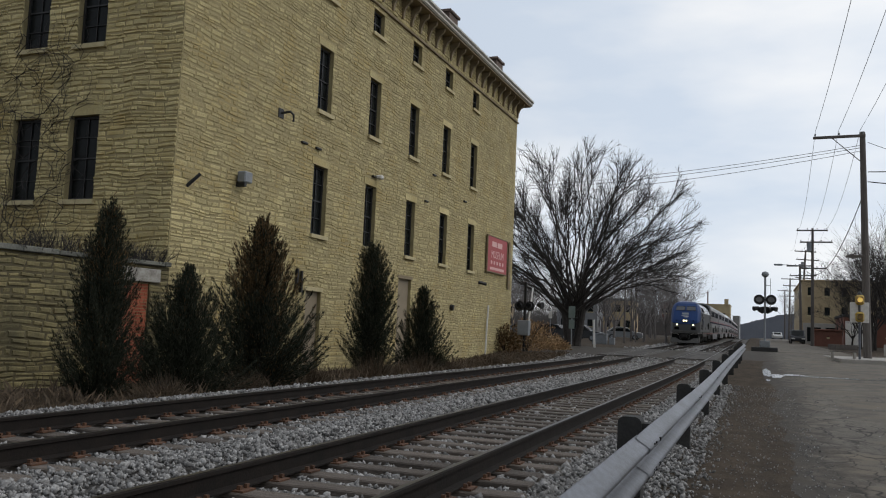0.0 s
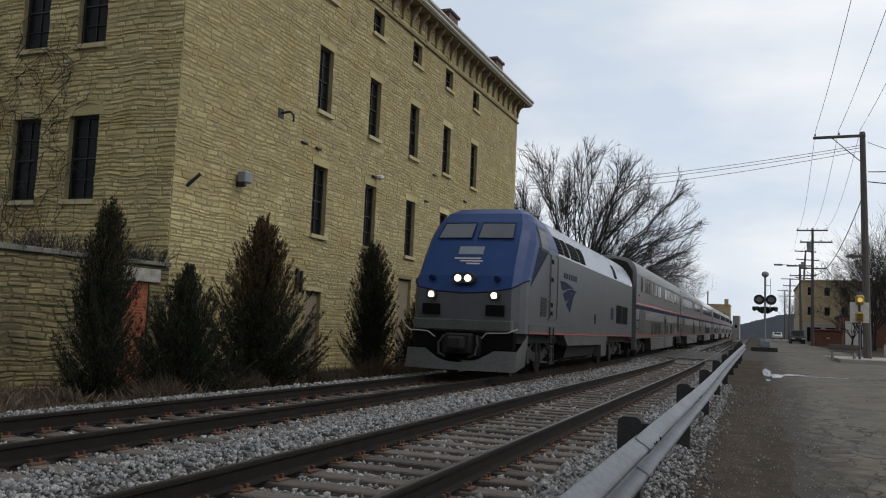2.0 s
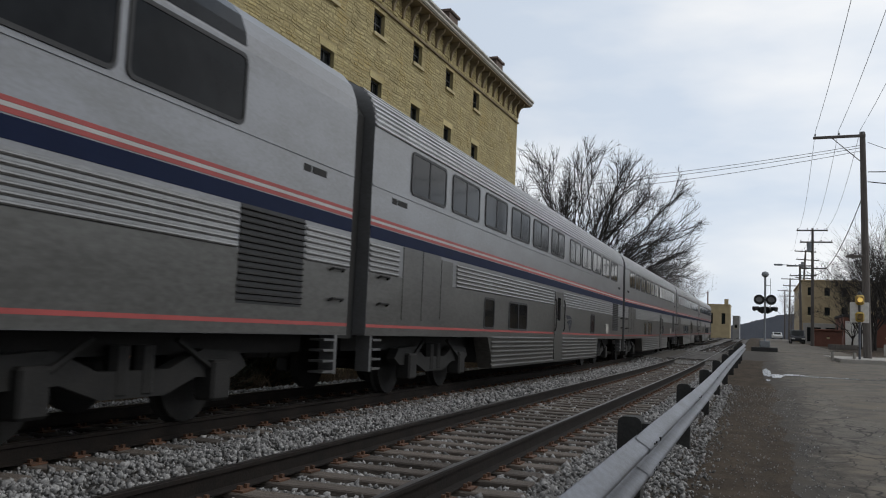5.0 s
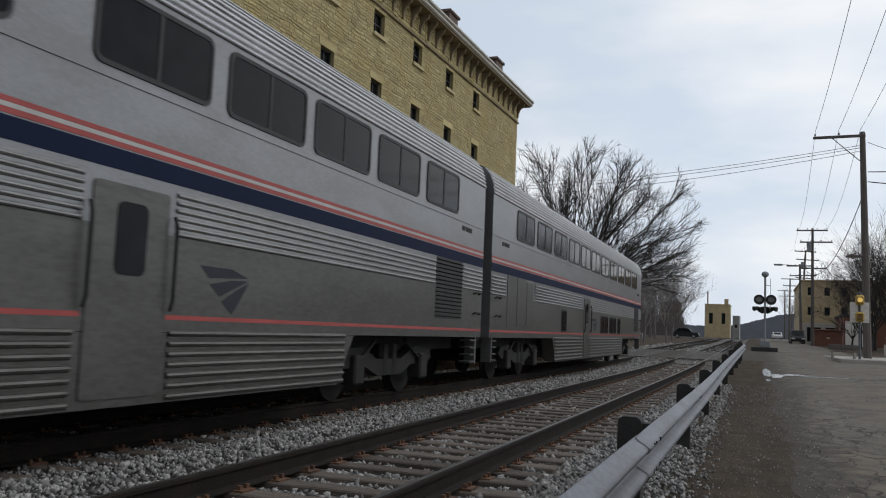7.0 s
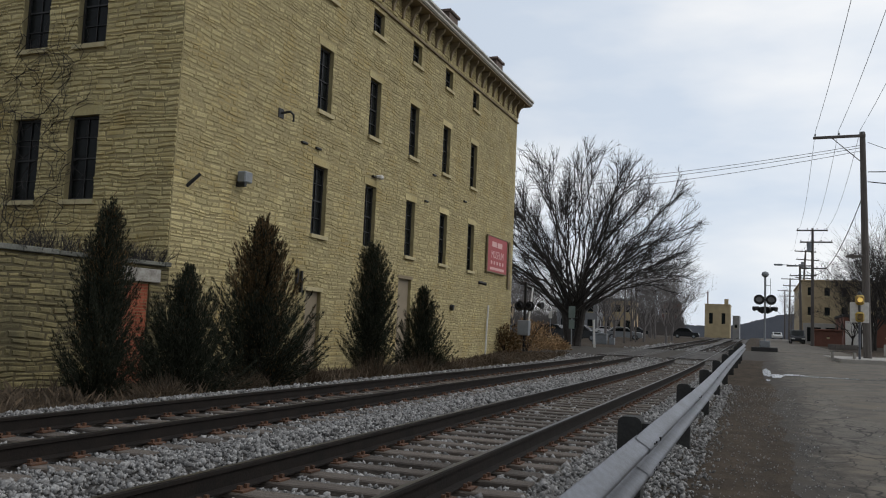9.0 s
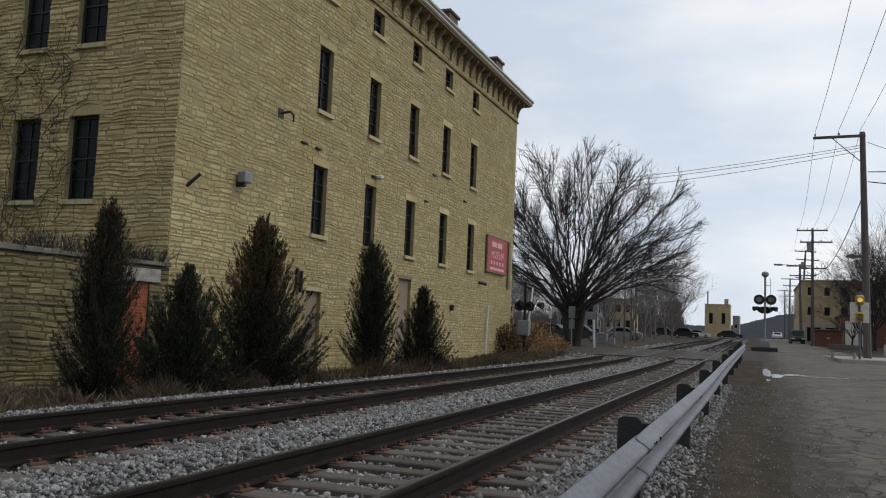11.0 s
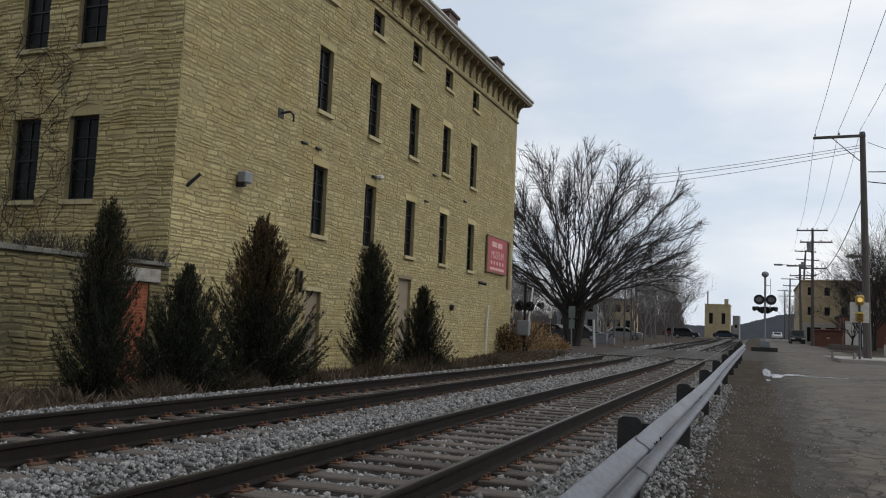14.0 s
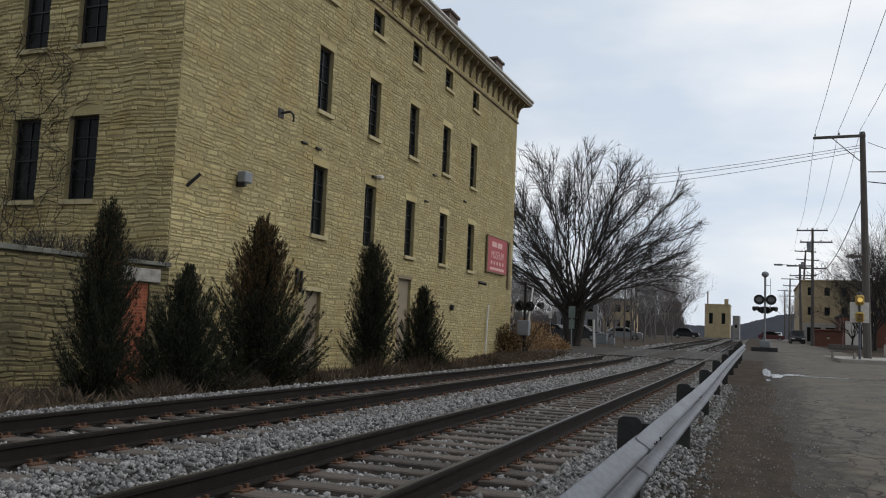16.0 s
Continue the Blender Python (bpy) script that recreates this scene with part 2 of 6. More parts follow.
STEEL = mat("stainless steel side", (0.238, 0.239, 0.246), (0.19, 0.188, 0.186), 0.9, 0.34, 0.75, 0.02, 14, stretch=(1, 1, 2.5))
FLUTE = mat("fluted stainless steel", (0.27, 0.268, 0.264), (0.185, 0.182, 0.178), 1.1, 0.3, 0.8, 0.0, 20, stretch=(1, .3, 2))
# paler than the sides: white sky streaks on the roof are in its colour
ROOFSTEEL = mat("roof steel, sky streaks painted in", (0.56, 0.56, 0.57), (0.42, 0.42, 0.42), 1.2, 0.32, 0.8, 0.0, 18)
NAVY = mat("navy stripe paint", (0.009, 0.015, 0.042), (0.007, 0.012, 0.034), 2, 0.6, spec=0.08)
RED = mat("red stripe paint", (0.36, 0.075, 0.07), (0.27, 0.06, 0.055), 2, 0.5, spec=0.25)
STRIPEWHITE = mat("white stripe paint", (0.42, 0.41, 0.4), (0.33, 0.32, 0.31), 2, 0.5)
UNDER = mat("grimy underframe", (0.012, 0.011, 0.0098), (0.006, 0.0055, 0.005), 4, 0.85, 0.1, 0.4, 30)
# brake dust, darkened further to paint the deep shadow under the train
TRUCKGREY = mat("brake-dusted cast steel, under-train shade painted in", (0.015, 0.014, 0.0125), (0.007, 0.0065, 0.006), 4, 0.8, 0.1, 0.4, 30)
RUBBER = mat("grimy rubber diaphragm", (0.018, 0.0175, 0.0165), (0.011, 0.0105, 0.01), 3, 0.85, 0, 0.2)
TRAINGLASS = mat("tinted train window", (0.012, 0.013, 0.0145), (0.005, 0.0055, 0.0065), 1.2, 0.07, 0, 0, 4, spec=0.09)
LOCOGREY = mat("silver locomotive paint", (0.086, 0.09, 0.097), (0.067, 0.07, 0.075), 1.0, 0.4, 0.25, 0.02, 14)
LOCODARK = mat("grimy grey sill paint", (0.075, 0.073, 0.068), (0.038, 0.036, 0.034), 1.5, 0.55, 0.1, 0.05, 14)
LOCOBLUE = mat("blue locomotive paint", (0.0135, 0.043, 0.145), (0.011, 0.035, 0.118), 1.5, 0.4, 0.0, spec=0.2)
# silver panel; the pale blue of the reflected sky is put into its colour
LOCOROOF = mat("silver roof panel, sky reflection painted in", (0.29, 0.31, 0.35), (0.23, 0.245, 0.28), 1.2, 0.25, 0.5)
SHIELD = mat("windshield glass", (0.06, 0.067, 0.08), (0.04, 0.046, 0.056), 1.2, 0.08)
LOCONAVY = mat("dark blue locomotive paint", (0.006, 0.014, 0.042), (0.005, 0.011, 0.034), 1.5, 0.5, spec=0.06)
NUMBER = mat("grey number glass", (0.2, 0.22, 0.25), (0.16, 0.18, 0.2), 3, 0.3)
LAMPGLOW = mat("lit headlight", (1, 0.9, 0.65), (1, 0.9, 0.65), 2, 0.3, emit=(1.0, 0.86, 0.55), power=3.0)
AMBERGLOW = mat("lit amber lens", (0.9, 0.6, 0.05), (0.9, 0.6, 0.05), 2, 0.3, emit=(1.0, 0.66, 0.2), power=0.5)
AMBER = mat("unlit amber lens", (0.45, 0.25, 0.05), (0.35, 0.2, 0.04), 2, 0.25)
# pale grey stands in for the sky mirrored in the signal lens
LENS = mat("signal lens, sky reflection painted in", (0.30, 0.30, 0.31), (0.22, 0.22, 0.23), 2, 0.15)
FARBRICK = mat("buff brick facade", (0.4, 0.315, 0.19), (0.31, 0.24, 0.145), 0.8, 0.9, 0, 0.3, 8)
FARCREAM = mat("cream limestone facade", (0.42, 0.34, 0.2), (0.32, 0.255, 0.15), 0.6, 0.9, 0, 0.3, 8)
FARRED = mat("red brick facade", (0.19, 0.08, 0.056), (0.13, 0.058, 0.042), 0.8, 0.9, 0, 0.3, 8)
FARGREY = mat("grey siding", (0.26, 0.27, 0.28), (0.2, 0.2, 0.21), 0.8, 0.8)
# the blue-grey of the air before the hill is put into its colour
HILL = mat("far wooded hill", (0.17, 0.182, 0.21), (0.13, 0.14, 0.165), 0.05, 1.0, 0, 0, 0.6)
CARPAINT = [mat("dark car paint", (0.02, 0.022, 0.026), (0.017, 0.018, 0.02), 2, 0.25), mat("white car paint", (0.6, 0.6, 0.6), (0.55, 0.55, 0.55), 2, 0.3), mat("grey car paint", (0.2, 0.21, 0.22), (0.18, 0.19, 0.2), 2, 0.28)]
GREENSIGN = mat("grey-green sign back", (0.16, 0.2, 0.18), (0.12, 0.15, 0.135), 3, 0.6)
CONCRETE = mat("pale concrete", (0.36, 0.34, 0.31), (0.27, 0.255, 0.23), 1.5, 0.9, 0, 0.3, 25)


# ---- mesh tools ----
class MB:
    """A growing list of vertices and faces."""

    def __init__(self):
        self.v, self.f = [], []

    def add(self, verts, faces):
        o = len(self.v)
        self.v.extend(tuple(p) for p in verts)
        self.f.extend(tuple(i + o for i in q) for q in faces)
        return self

    def box(self, x0, x1, y0, y1, z0, z1, c=0.0):
        """A box, with chamfered edges where c is given."""
        if not c:
            return self.add([(x, y, z) for x in (x0, x1) for y in (y0, y1) for z in (z0, z1)],
                            [(0, 1, 3, 2), (4, 6, 7, 5), (0, 4, 5, 1), (2, 3, 7, 6), (0, 2, 6, 4), (1, 5, 7, 3)])
        bm = bmesh.new()
        bmesh.ops.create_cube(bm, size=1)
        for q in bm.verts:
            q.co = Vector(((x0 + x1) / 2 + q.co.x * (x1 - x0), (y0 + y1) / 2 + q.co.y * (y1 - y0), (z0 + z1) / 2 + q.co.z * (z1 - z0)))
        bmesh.ops.bevel(bm, geom=list(bm.edges), offset=c, segments=1, affect="EDGES")
        bm.verts.index_update()
        self.add([q.co for q in bm.verts], [[q.index for q in f.verts] for f in bm.faces])
        bm.free()
        return self

    def tube(self, pts, radii, n=8, cap=True):
        """A round tube along points."""
        pts = [Vector(p) for p in pts]
        if not hasattr(radii, "__len__"):
            radii = [radii] * len(pts)
        verts, faces = [], []
        for i, p in enumerate(pts):
            t = (pts[min(i + 1, len(pts) - 1)] - pts[max(i - 1, 0)]).normalized()
            a = t.cross(Vector((0, 0, 1)) if abs(t.z) < 0.9 else Vector((1, 0, 0))).normalized()
            b = t.cross(a)
            for k in range(n):
                w = 2 * math.pi * k / n
                verts.append(p + (a * math.cos(w) + b * math.sin(w)) * radii[i])
        for i in range(len(pts) - 1):
            for k in range(n):
                faces.append((i * n + k, i * n + (k + 1) % n, (i + 1) * n + (k + 1) % n, (i + 1) * n + k))
        if cap:
            faces.append(tuple(range(n))[::-1])
            faces.append(tuple((len(pts) - 1) * n + k for k in range(n)))
        return self.add(verts, faces)

    def slab(self, loop, axis, lo, hi):
        """A prism: a flat loop of (a, b) pairs pushed along axis 0 (x) or 1 (y) or 2 (z)."""
        def put(a, b, c):
            return ((c, a, b), (a, c, b), (a, b, c))[axis]
        n = len(loop)
        return self.add([put(a, b, lo) for a, b in loop] + [put(a, b, hi) for a, b in loop],
                        [tuple(range(n))[::-1], tuple(range(n, 2 * n))] + [(i, (i + 1) % n, n + (i + 1) % n, n + i) for i in range(n)])

    def sweep(self, profile, ys, zs=None, close=False):
        """An (x, z) profile drawn along y."""
        zs = zs or [0] * len(ys)
        n = len(profile)
        verts = [(x, y, z + dz) for y, dz in zip(ys, zs) for x, z in profile]
        m = n if close else n - 1
        faces = [(i * n + k, i * n + (k + 1) % n, (i + 1) * n + (k + 1) % n, (i + 1) * n + k) for i in range(len(ys) - 1) for k in range(m)]
        if close:
            faces += [tuple(range(n))[::-1], tuple((len(ys) - 1) * n + k for k in range(n))]
        return self.add(verts, faces)

    def mesh(self, name, material, smooth=False):
        me = bpy.data.meshes.new(name)
        me.from_pydata(self.v, [], self.f)
        bm = bmesh.new()
        bm.from_mesh(me)
        bmesh.ops.recalc_face_normals(bm, faces=bm.faces)
        bm.to_mesh(me)
        bm.free()
        me.materials.append(material)
        if smooth:
            for p in me.polygons:
                p.use_smooth = True
        return me


def part(name, mb, material, parent, label="", smooth=False, at=None):
    me = mb if isinstance(mb, bpy.types.Mesh) else mb.mesh(name, material, smooth)
    ob = new(name, me)
    ob.parent = parent
    if at is not None:
        ob.matrix_basis = at
    if label:
        tagged(ob, label)
    return ob


def thing(name, label, category, m=None, group="", kind=""):
    ob = new(name)
    ob.empty_display_size = 0.2
    if m is not None:
        ob.matrix_world = m
    return tagged(ob, label, category, group, kind)


def single(name, mb, material, label, category, m=None, group="", kind="", smooth=False):
    ob = new(name, mb if isinstance(mb, bpy.types.Mesh) else mb.mesh(name, material, smooth))
    if m is not None:
        ob.matrix_world = m
    return tagged(ob, label, category, group, kind)


def rrect(a0, a1, b0, b1, r, n=4):
    """A rectangle with round corners, as a loop."""
    out = []
    for ca, cb, w0 in ((a1 - r, b1 - r, 0), (a0 + r, b1 - r, 90), (a0 + r, b0 + r, 180), (a1 - r, b0 + r, 270)):
        for k in range(n + 1):
            w = radians(w0 + 90 * k / n)
            out.append((ca + r * math.cos(w), cb + r * math.sin(w)))
    return out


def ring(outer, inner, axis, lo, hi):
    """A flat frame between two loops of the same length."""
    mb = MB()
    def put(a, b, c):
        return ((c, a, b), (a, c, b), (a, b, c))[axis]
    n = len(outer)
    verts = [put(a, b, lo) for a, b in outer] + [put(a, b, hi) for a, b in outer] + [put(a, b, hi) for a, b in inner] + [put(a, b, lo) for a, b in inner]
    faces = [(j * n + i, j * n + (i + 1) % n, ((j + 1) % 4) * n + (i + 1) % n, ((j + 1) % 4) * n + i) for j in range(4) for i in range(n)]
    return mb.add(verts, faces)


def step(a, b, t):
    t = min(max((t - a) / (b - a), 0), 1)
    return t * t * (3 - 2 * t)


# ---- ground and track levels ----
def rail_level(y):
    """Height of the rail tops: level near by, then a gentle climb over the crossing."""
    if y < 25:
        return 0.0
    if y < 50:
        return 2.1e-4 * (y - 25) ** 2
    return 0.131 + 0.0105 * (min(y, 200) - 50)


def road_level(y):
    return rail_level(y) - 0.32 + 0.42 * step(10, 46, y) + 0.1 * step(46, 60, y)


def ground_level(x, y):
    t = rail_level(y)
    cross = step(44, 47, y) * (1 - step(64, 68, y))
    left = t - 0.46 + 0.42 * step(38, 48, y)
    right = road_level(y) - 0.02
    bed = (t - 0.25) * (1 - cross) + (t - 0.02) * cross
    if y > 70:
        bed = t - 0.25
    z = left + (bed - left) * step(-10.1, -8.7, x)
    return z + (right - z) * step(-1.5, -0.7, x)


def sheet(xs, ys, lift=0.0, fn=ground_level):
    mb = MB()
    for y in ys:
        for x in xs:
            mb.v.append((x, y, fn(x, y) + lift))
    n = len(xs)
    for j in range(len(ys) - 1):
        for i in range(n - 1):
            mb.f.append((j * n + i, j * n + i + 1, (j + 1) * n + i + 1, (j + 1) * n + i))
    return mb


def span(a, b, d):
    n = max(1, round((b - a) / d))
    return [a + (b - a) * i / n for i in range(n + 1)]


def structure():
    ys = [-900, -400, -150, -60] + span(-30, 100, 1.0) + span(104, 210, 6) + [260, 400, 700, 1500, 3000]
    xs = [-1500, -600, -250, -120, -70, -40, -25, -18] + span(-14, 4, 0.4) + span(5, 14, 1.5) + [20, 35, 60, 120, 250, 600, 1500]
    tagged(single("ground", sheet(xs, ys), DIRT, "bare winter dirt with dead grass", "ground", kind="structure"), kind="structure")
    # the street beside the tracks and the street that crosses them
    def ragged(x, y):
        return (0.4 + 0.35 * noise.noise((y * .55, 3.3, 0)) + 0.16 * noise.noise((y * 2.7, 1.3, 0))) if x == 0 else x
    side = MB()
    rows = span(-40, 46, 0.25)
    cols = [0, 2, 3, 4, 5, 6.2, 7.5]
    side.v = [(ragged(x, y), y, road_level(y) + (.0 if x else -.02)) for y in rows for x in cols]
    side.f = [(j * 7 + i, j * 7 + i + 1, j * 7 + i + 8, j * 7 + i + 7) for j in range(len(rows) - 1) for i in range(6)]
    single("road", side, ASPHALT, "cracked worn asphalt side street", "road", kind="structure")
    single("road_crossing", sheet([-60, -40, -25, -14, -11] + span(-10, 12, 0.5) + [20, 40, 60], span(46.2, 64, 0.8), 0.012), ASPHALT, "worn asphalt street crossing the tracks", "road", kind="structure")
    single("road_far", sheet([0.9, 1.6, 2.5, 3.5, 5, 6.4], span(64.3, 210, 4) + [260], 0.02), ASPHALT, "asphalt street running beside the tracks", "road", kind="structure")
    single("ballast_bed", sheet(span(-8.9, -1.2, 0.35), span(-60, 46, 1.0), 0.012), BED, "grey gravel railway bed", "railway bed", kind="structure")
    single("ballast_bed_far", sheet(span(-8.9, -1.2, 0.7), span(64.5, 240, 4), 0.012), BED, "grey gravel railway bed beyond the crossing", "railway bed", kind="structure")
    for cx, cy, rx, ry, seed in ((0.42, 34.4, .15, 2.6, 3.1), (0.75, 32.4, .2, 1.1, 2.3), (2.9, 33.0, 1.9, .22, 6.2), (1.35, 33.4, .4, .5, 8.4), (0.42, 29.6, .06, .5, 5.4), (4.9, 33.9, .9, .25, 1.4)):
        puddle, pts = MB(), []
        for k in range(40):
            w = 2 * math.pi * k / 40
            r = 1 + 0.5 * noise.noise((math.cos(w) * 2, math.sin(w) * 2, seed))
            pts.append((cx + rx * r * math.cos(w), cy + ry * r * math.sin(w)))
        puddle.add([(x, y, road_level(y) + 0.006) for x, y in pts] + [(cx, cy, road_level(cy) + 0.006)], [(k, (k + 1) % 40, 40) for k in range(40)])
        single("puddle", puddle, WATER, "shallow rain puddle on the asphalt", "puddle", kind="structure")
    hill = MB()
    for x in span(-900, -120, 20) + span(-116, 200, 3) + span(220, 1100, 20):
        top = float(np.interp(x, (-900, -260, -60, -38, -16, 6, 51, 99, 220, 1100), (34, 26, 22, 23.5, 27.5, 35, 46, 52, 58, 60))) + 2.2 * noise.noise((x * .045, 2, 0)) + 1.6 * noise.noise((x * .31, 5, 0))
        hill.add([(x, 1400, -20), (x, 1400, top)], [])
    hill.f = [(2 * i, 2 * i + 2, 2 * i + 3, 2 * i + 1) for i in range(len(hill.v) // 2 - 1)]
    single("backdrop", hill, HILL, "far wooded hills, winter haze painted into the colour", "hills", kind="structure")


FAR_TRACK, NEAR_TRACK = -6.79, -3.13
TIE_ROWS = {}


def track(name, cx, label):
    th = thing(name, label, "railway track", kind="structure")
    ys = [-60, -20] + span(0, 110, 2.5) + span(116, 240, 8)
    zs = [rail_level(y) for y in ys]
    prof = [(-.075, -.18), (-.075, -.168), (-.012, -.15), (-.012, -.045), (-.036, -.035), (-.036, -.006), (-.03, 0), (.03, 0), (.036, -.006), (.036, -.035), (.012, -.045), (.012, -.15), (.075, -.168), (.075, -.18)]
    for side in (-0.752, 0.752):
        part("rail", MB().sweep([(x + cx + side, z) for x, z in prof], ys, zs, True), RUST, th)
        part("running_surface", MB().sweep([(cx + side - .024, .003), (cx + side + .024, .003)], ys, zs), SHINE, th, "polished rail top")
    rnd = random.Random(int(cx * 10))
    tie = MB().box(-1.3, 1.3, -.115, .115, -.17, 0, .012).mesh("tie", TIE)
    far, plates = MB(), MB()
    y = -3.0
    TIE_ROWS[cx] = []
    while y < 150:
        TIE_ROWS[cx].append(y)
        if not 46.5 < y < 64:
            z = rail_level(y) - 0.186
            if y < 44:
                part("tie", tie, TIE, th, at=pose(cx + rnd.uniform(-.05, .05), y, z - rnd.uniform(0, .012), rnd.uniform(-.6, .6), 0, rnd.uniform(-1.4, 1.4)))
            else:
                far.box(cx - 1.3, cx + 1.3, y - .115, y + .115, z - .17, z)
            if y < 40:
                for side in (-.752, .752):
                    plates.box(cx + side - .17, cx + side + .17, y - .09, y + .09, z - .004, z + .012)
                    for o in (-.11, .11):
                        for q in (-.05, .05):
                            plates.box(cx + side + o - .016, cx + side + o + .016, y + q - .016, y + q + .016, z + .01, z + .045)
        y += 0.53 + rnd.uniform(-.025, .025)
    tagged(part("far_ties", far, TIE, th, "row of far timber ties"), kind="stuff")
    tagged(part("plates", plates, PLATE, th, "rusty tie plates and spikes"), kind="stuff")
    # timber panels of the street crossing
    zs2 = 0.012
    for x0, x1 in ((-1.25, -.84), (-.66, -.25), (-.22, .22), (.25, .66), (.84, 1.25)):
        for k in range(5):
            y0, y1 = 46.6 + k * 3.45, 46.6 + (k + 1) * 3.45 - .03
            z0, z1 = rail_level(y0), rail_level(y1)
            mb = MB().add([(cx + x, yy, zz + dz) for x in (x0, x1) for yy, zz in ((y0, z0), (y1, z1)) for dz in (-.15, zs2)], [(0, 1, 3, 2), (4, 6, 7, 5), (0, 4, 5, 1), (2, 3, 7, 6), (0, 2, 6, 4), (1, 5, 7, 3)])
            part("plank", mb, PLANK, th, "dark crossing plank")
    return th


def stones():
    """Ballast: many small broken stones, thick near the camera and thinner further off."""
    rng = np.random.default_rng(5)
    base = np.array([(1, 0, 0), (-1, 0, 0), (0, 1, 0), (0, -1, 0), (0, 0, 1), (0, 0, -1)], float)
    tri = np.array([(0, 2, 4), (2, 1, 4), (1, 3, 4), (3, 0, 4), (2, 0, 5), (1, 2, 5), (3, 1, 5), (0, 3, 5)])
    all_v, all_f, count = [], [], 0
    for x0, x1, y0, y1, dens, size in ((-9.6, -0.85, 1.5, 15, 560, .0235), (-9.6, -0.9, 15, 30, 260, .03), (-9.6, -0.95, 30, 46, 80, .045), (-0.85, -0.6, 2, 26, 300, .022), (-0.6, -0.4, 2, 26, 90, .016), (-0.4, 0.9, 2, 26, 70, .009), (1.0, 4.5, 2, 26, 3, .010), (-9.4, -1.2, 65, 100, 12, .07)):
        n = int((x1 - x0) * (y1 - y0) * dens)
        x, y = rng.uniform(x0, x1, n), rng.uniform(y0, y1, n)
        keep = np.ones(n, bool)
        for c in (FAR_TRACK, NEAR_TRACK):
            for side in (-.752, .752):
                keep &= np.abs(x - c - side) > .085
            rows = np.array(TIE_ROWS[c])
            at = np.searchsorted(rows, y).clip(1, len(rows) - 1)
            gap = np.minimum(np.abs(rows[at] - y), np.abs(rows[at - 1] - y))
            on_tie = (np.abs(x - c) < 1.34) & (gap < .125)
            keep &= ~(on_tie & (rng.random(n) > (0.10 if c == NEAR_TRACK else 0.2)))
        x, y = x[keep], y[keep]
        n = len(x)
        z = np.array([ground_level(a, b) for a, b in zip(x, y)])
        bank = np.where(np.abs(x - NEAR_TRACK) < 1.3, -.026, np.where(np.abs(x - FAR_TRACK) < .7, -.03, -.005))
        bank += .05 * np.exp(-((x + 4.96) / .35) ** 2) + .07 * np.exp(-((x + 8.75) / .4) ** 2)
        s = size * rng.lognormal(0, .3, n)
        v = base[None] * (rng.uniform(.6, 1.3, (n, 1, 3))) + rng.normal(0, .16, (n, 6, 3))
        q = rng.normal(0, 1, (n, 4))
        q /= np.linalg.norm(q, axis=1)[:, None]
        a, b, c, d = q.T
        rot = np.stack([1 - 2 * (c * c + d * d), 2 * (b * c - a * d), 2 * (b * d + a * c), 2 * (b * c + a * d), 1 - 2 * (b * b + d * d), 2 * (c * d - a * b), 2 * (b * d - a * c), 2 * (c * d + a * b), 1 - 2 * (b * b + c * c)], 1).reshape(n, 3, 3)
        v = np.einsum("nij,nkj->nki", rot, v) * s[:, None, None]
        v += np.stack([x, y, z + bank + .028 + rng.uniform(-.02, .03, n)], 1)[:, None]
        all_v.append(v.reshape(-1, 3))
        all_f.append((tri[None] + 6 * np.arange(n)[:, None, None]).reshape(-1, 3) + count)
        count += 6 * n
    v, f = np.concatenate(all_v), np.concatenate(all_f)
    me = bpy.data.meshes.new("ballast_stones")
    me.vertices.add(len(v))
    me.vertices.foreach_set("co", v.ravel())
    me.loops.add(f.size)
    me.loops.foreach_set("vertex_index", f.ravel().astype(np.int32))
    me.polygons.add(len(f))
    me.polygons.foreach_set("loop_start", np.arange(0, f.size, 3, dtype=np.int32))
    me.update()
    me.materials.append(BALLAST)
    single("ballast_stones", me, BALLAST, "loose grey crushed-stone railway ballast", "gravel", kind="stuff")


# ---- the stone mill ----
MILL = pose(-13.91, 17.66, 0, 0, 0, -1.255)
MILL_LEN, MILL_TOP = 29.95, 14.45
COLS = (6.93, 10.75, 14.53, 18.33, 22.15)
WALL_OPEN = [(c, c + .93, z0, z1) for c in COLS for z0, z1 in ((4.07, 6.39), (8.25, 10.47), (12.25, 13.17))] + [(6.85, 7.85, -.6, 2.18), (14.1, 15.4, -.6, 3.1)]
FACE_COLS = (-11.9, -9.8, -7.65, -5.62, -3.57)
FACE_OPEN = [(c, c + 1.0, z0, z1) for c in FACE_COLS for z0, z1 in ((4.15, 6.45), (8.42, 10.7), (12.25, 13.17))]


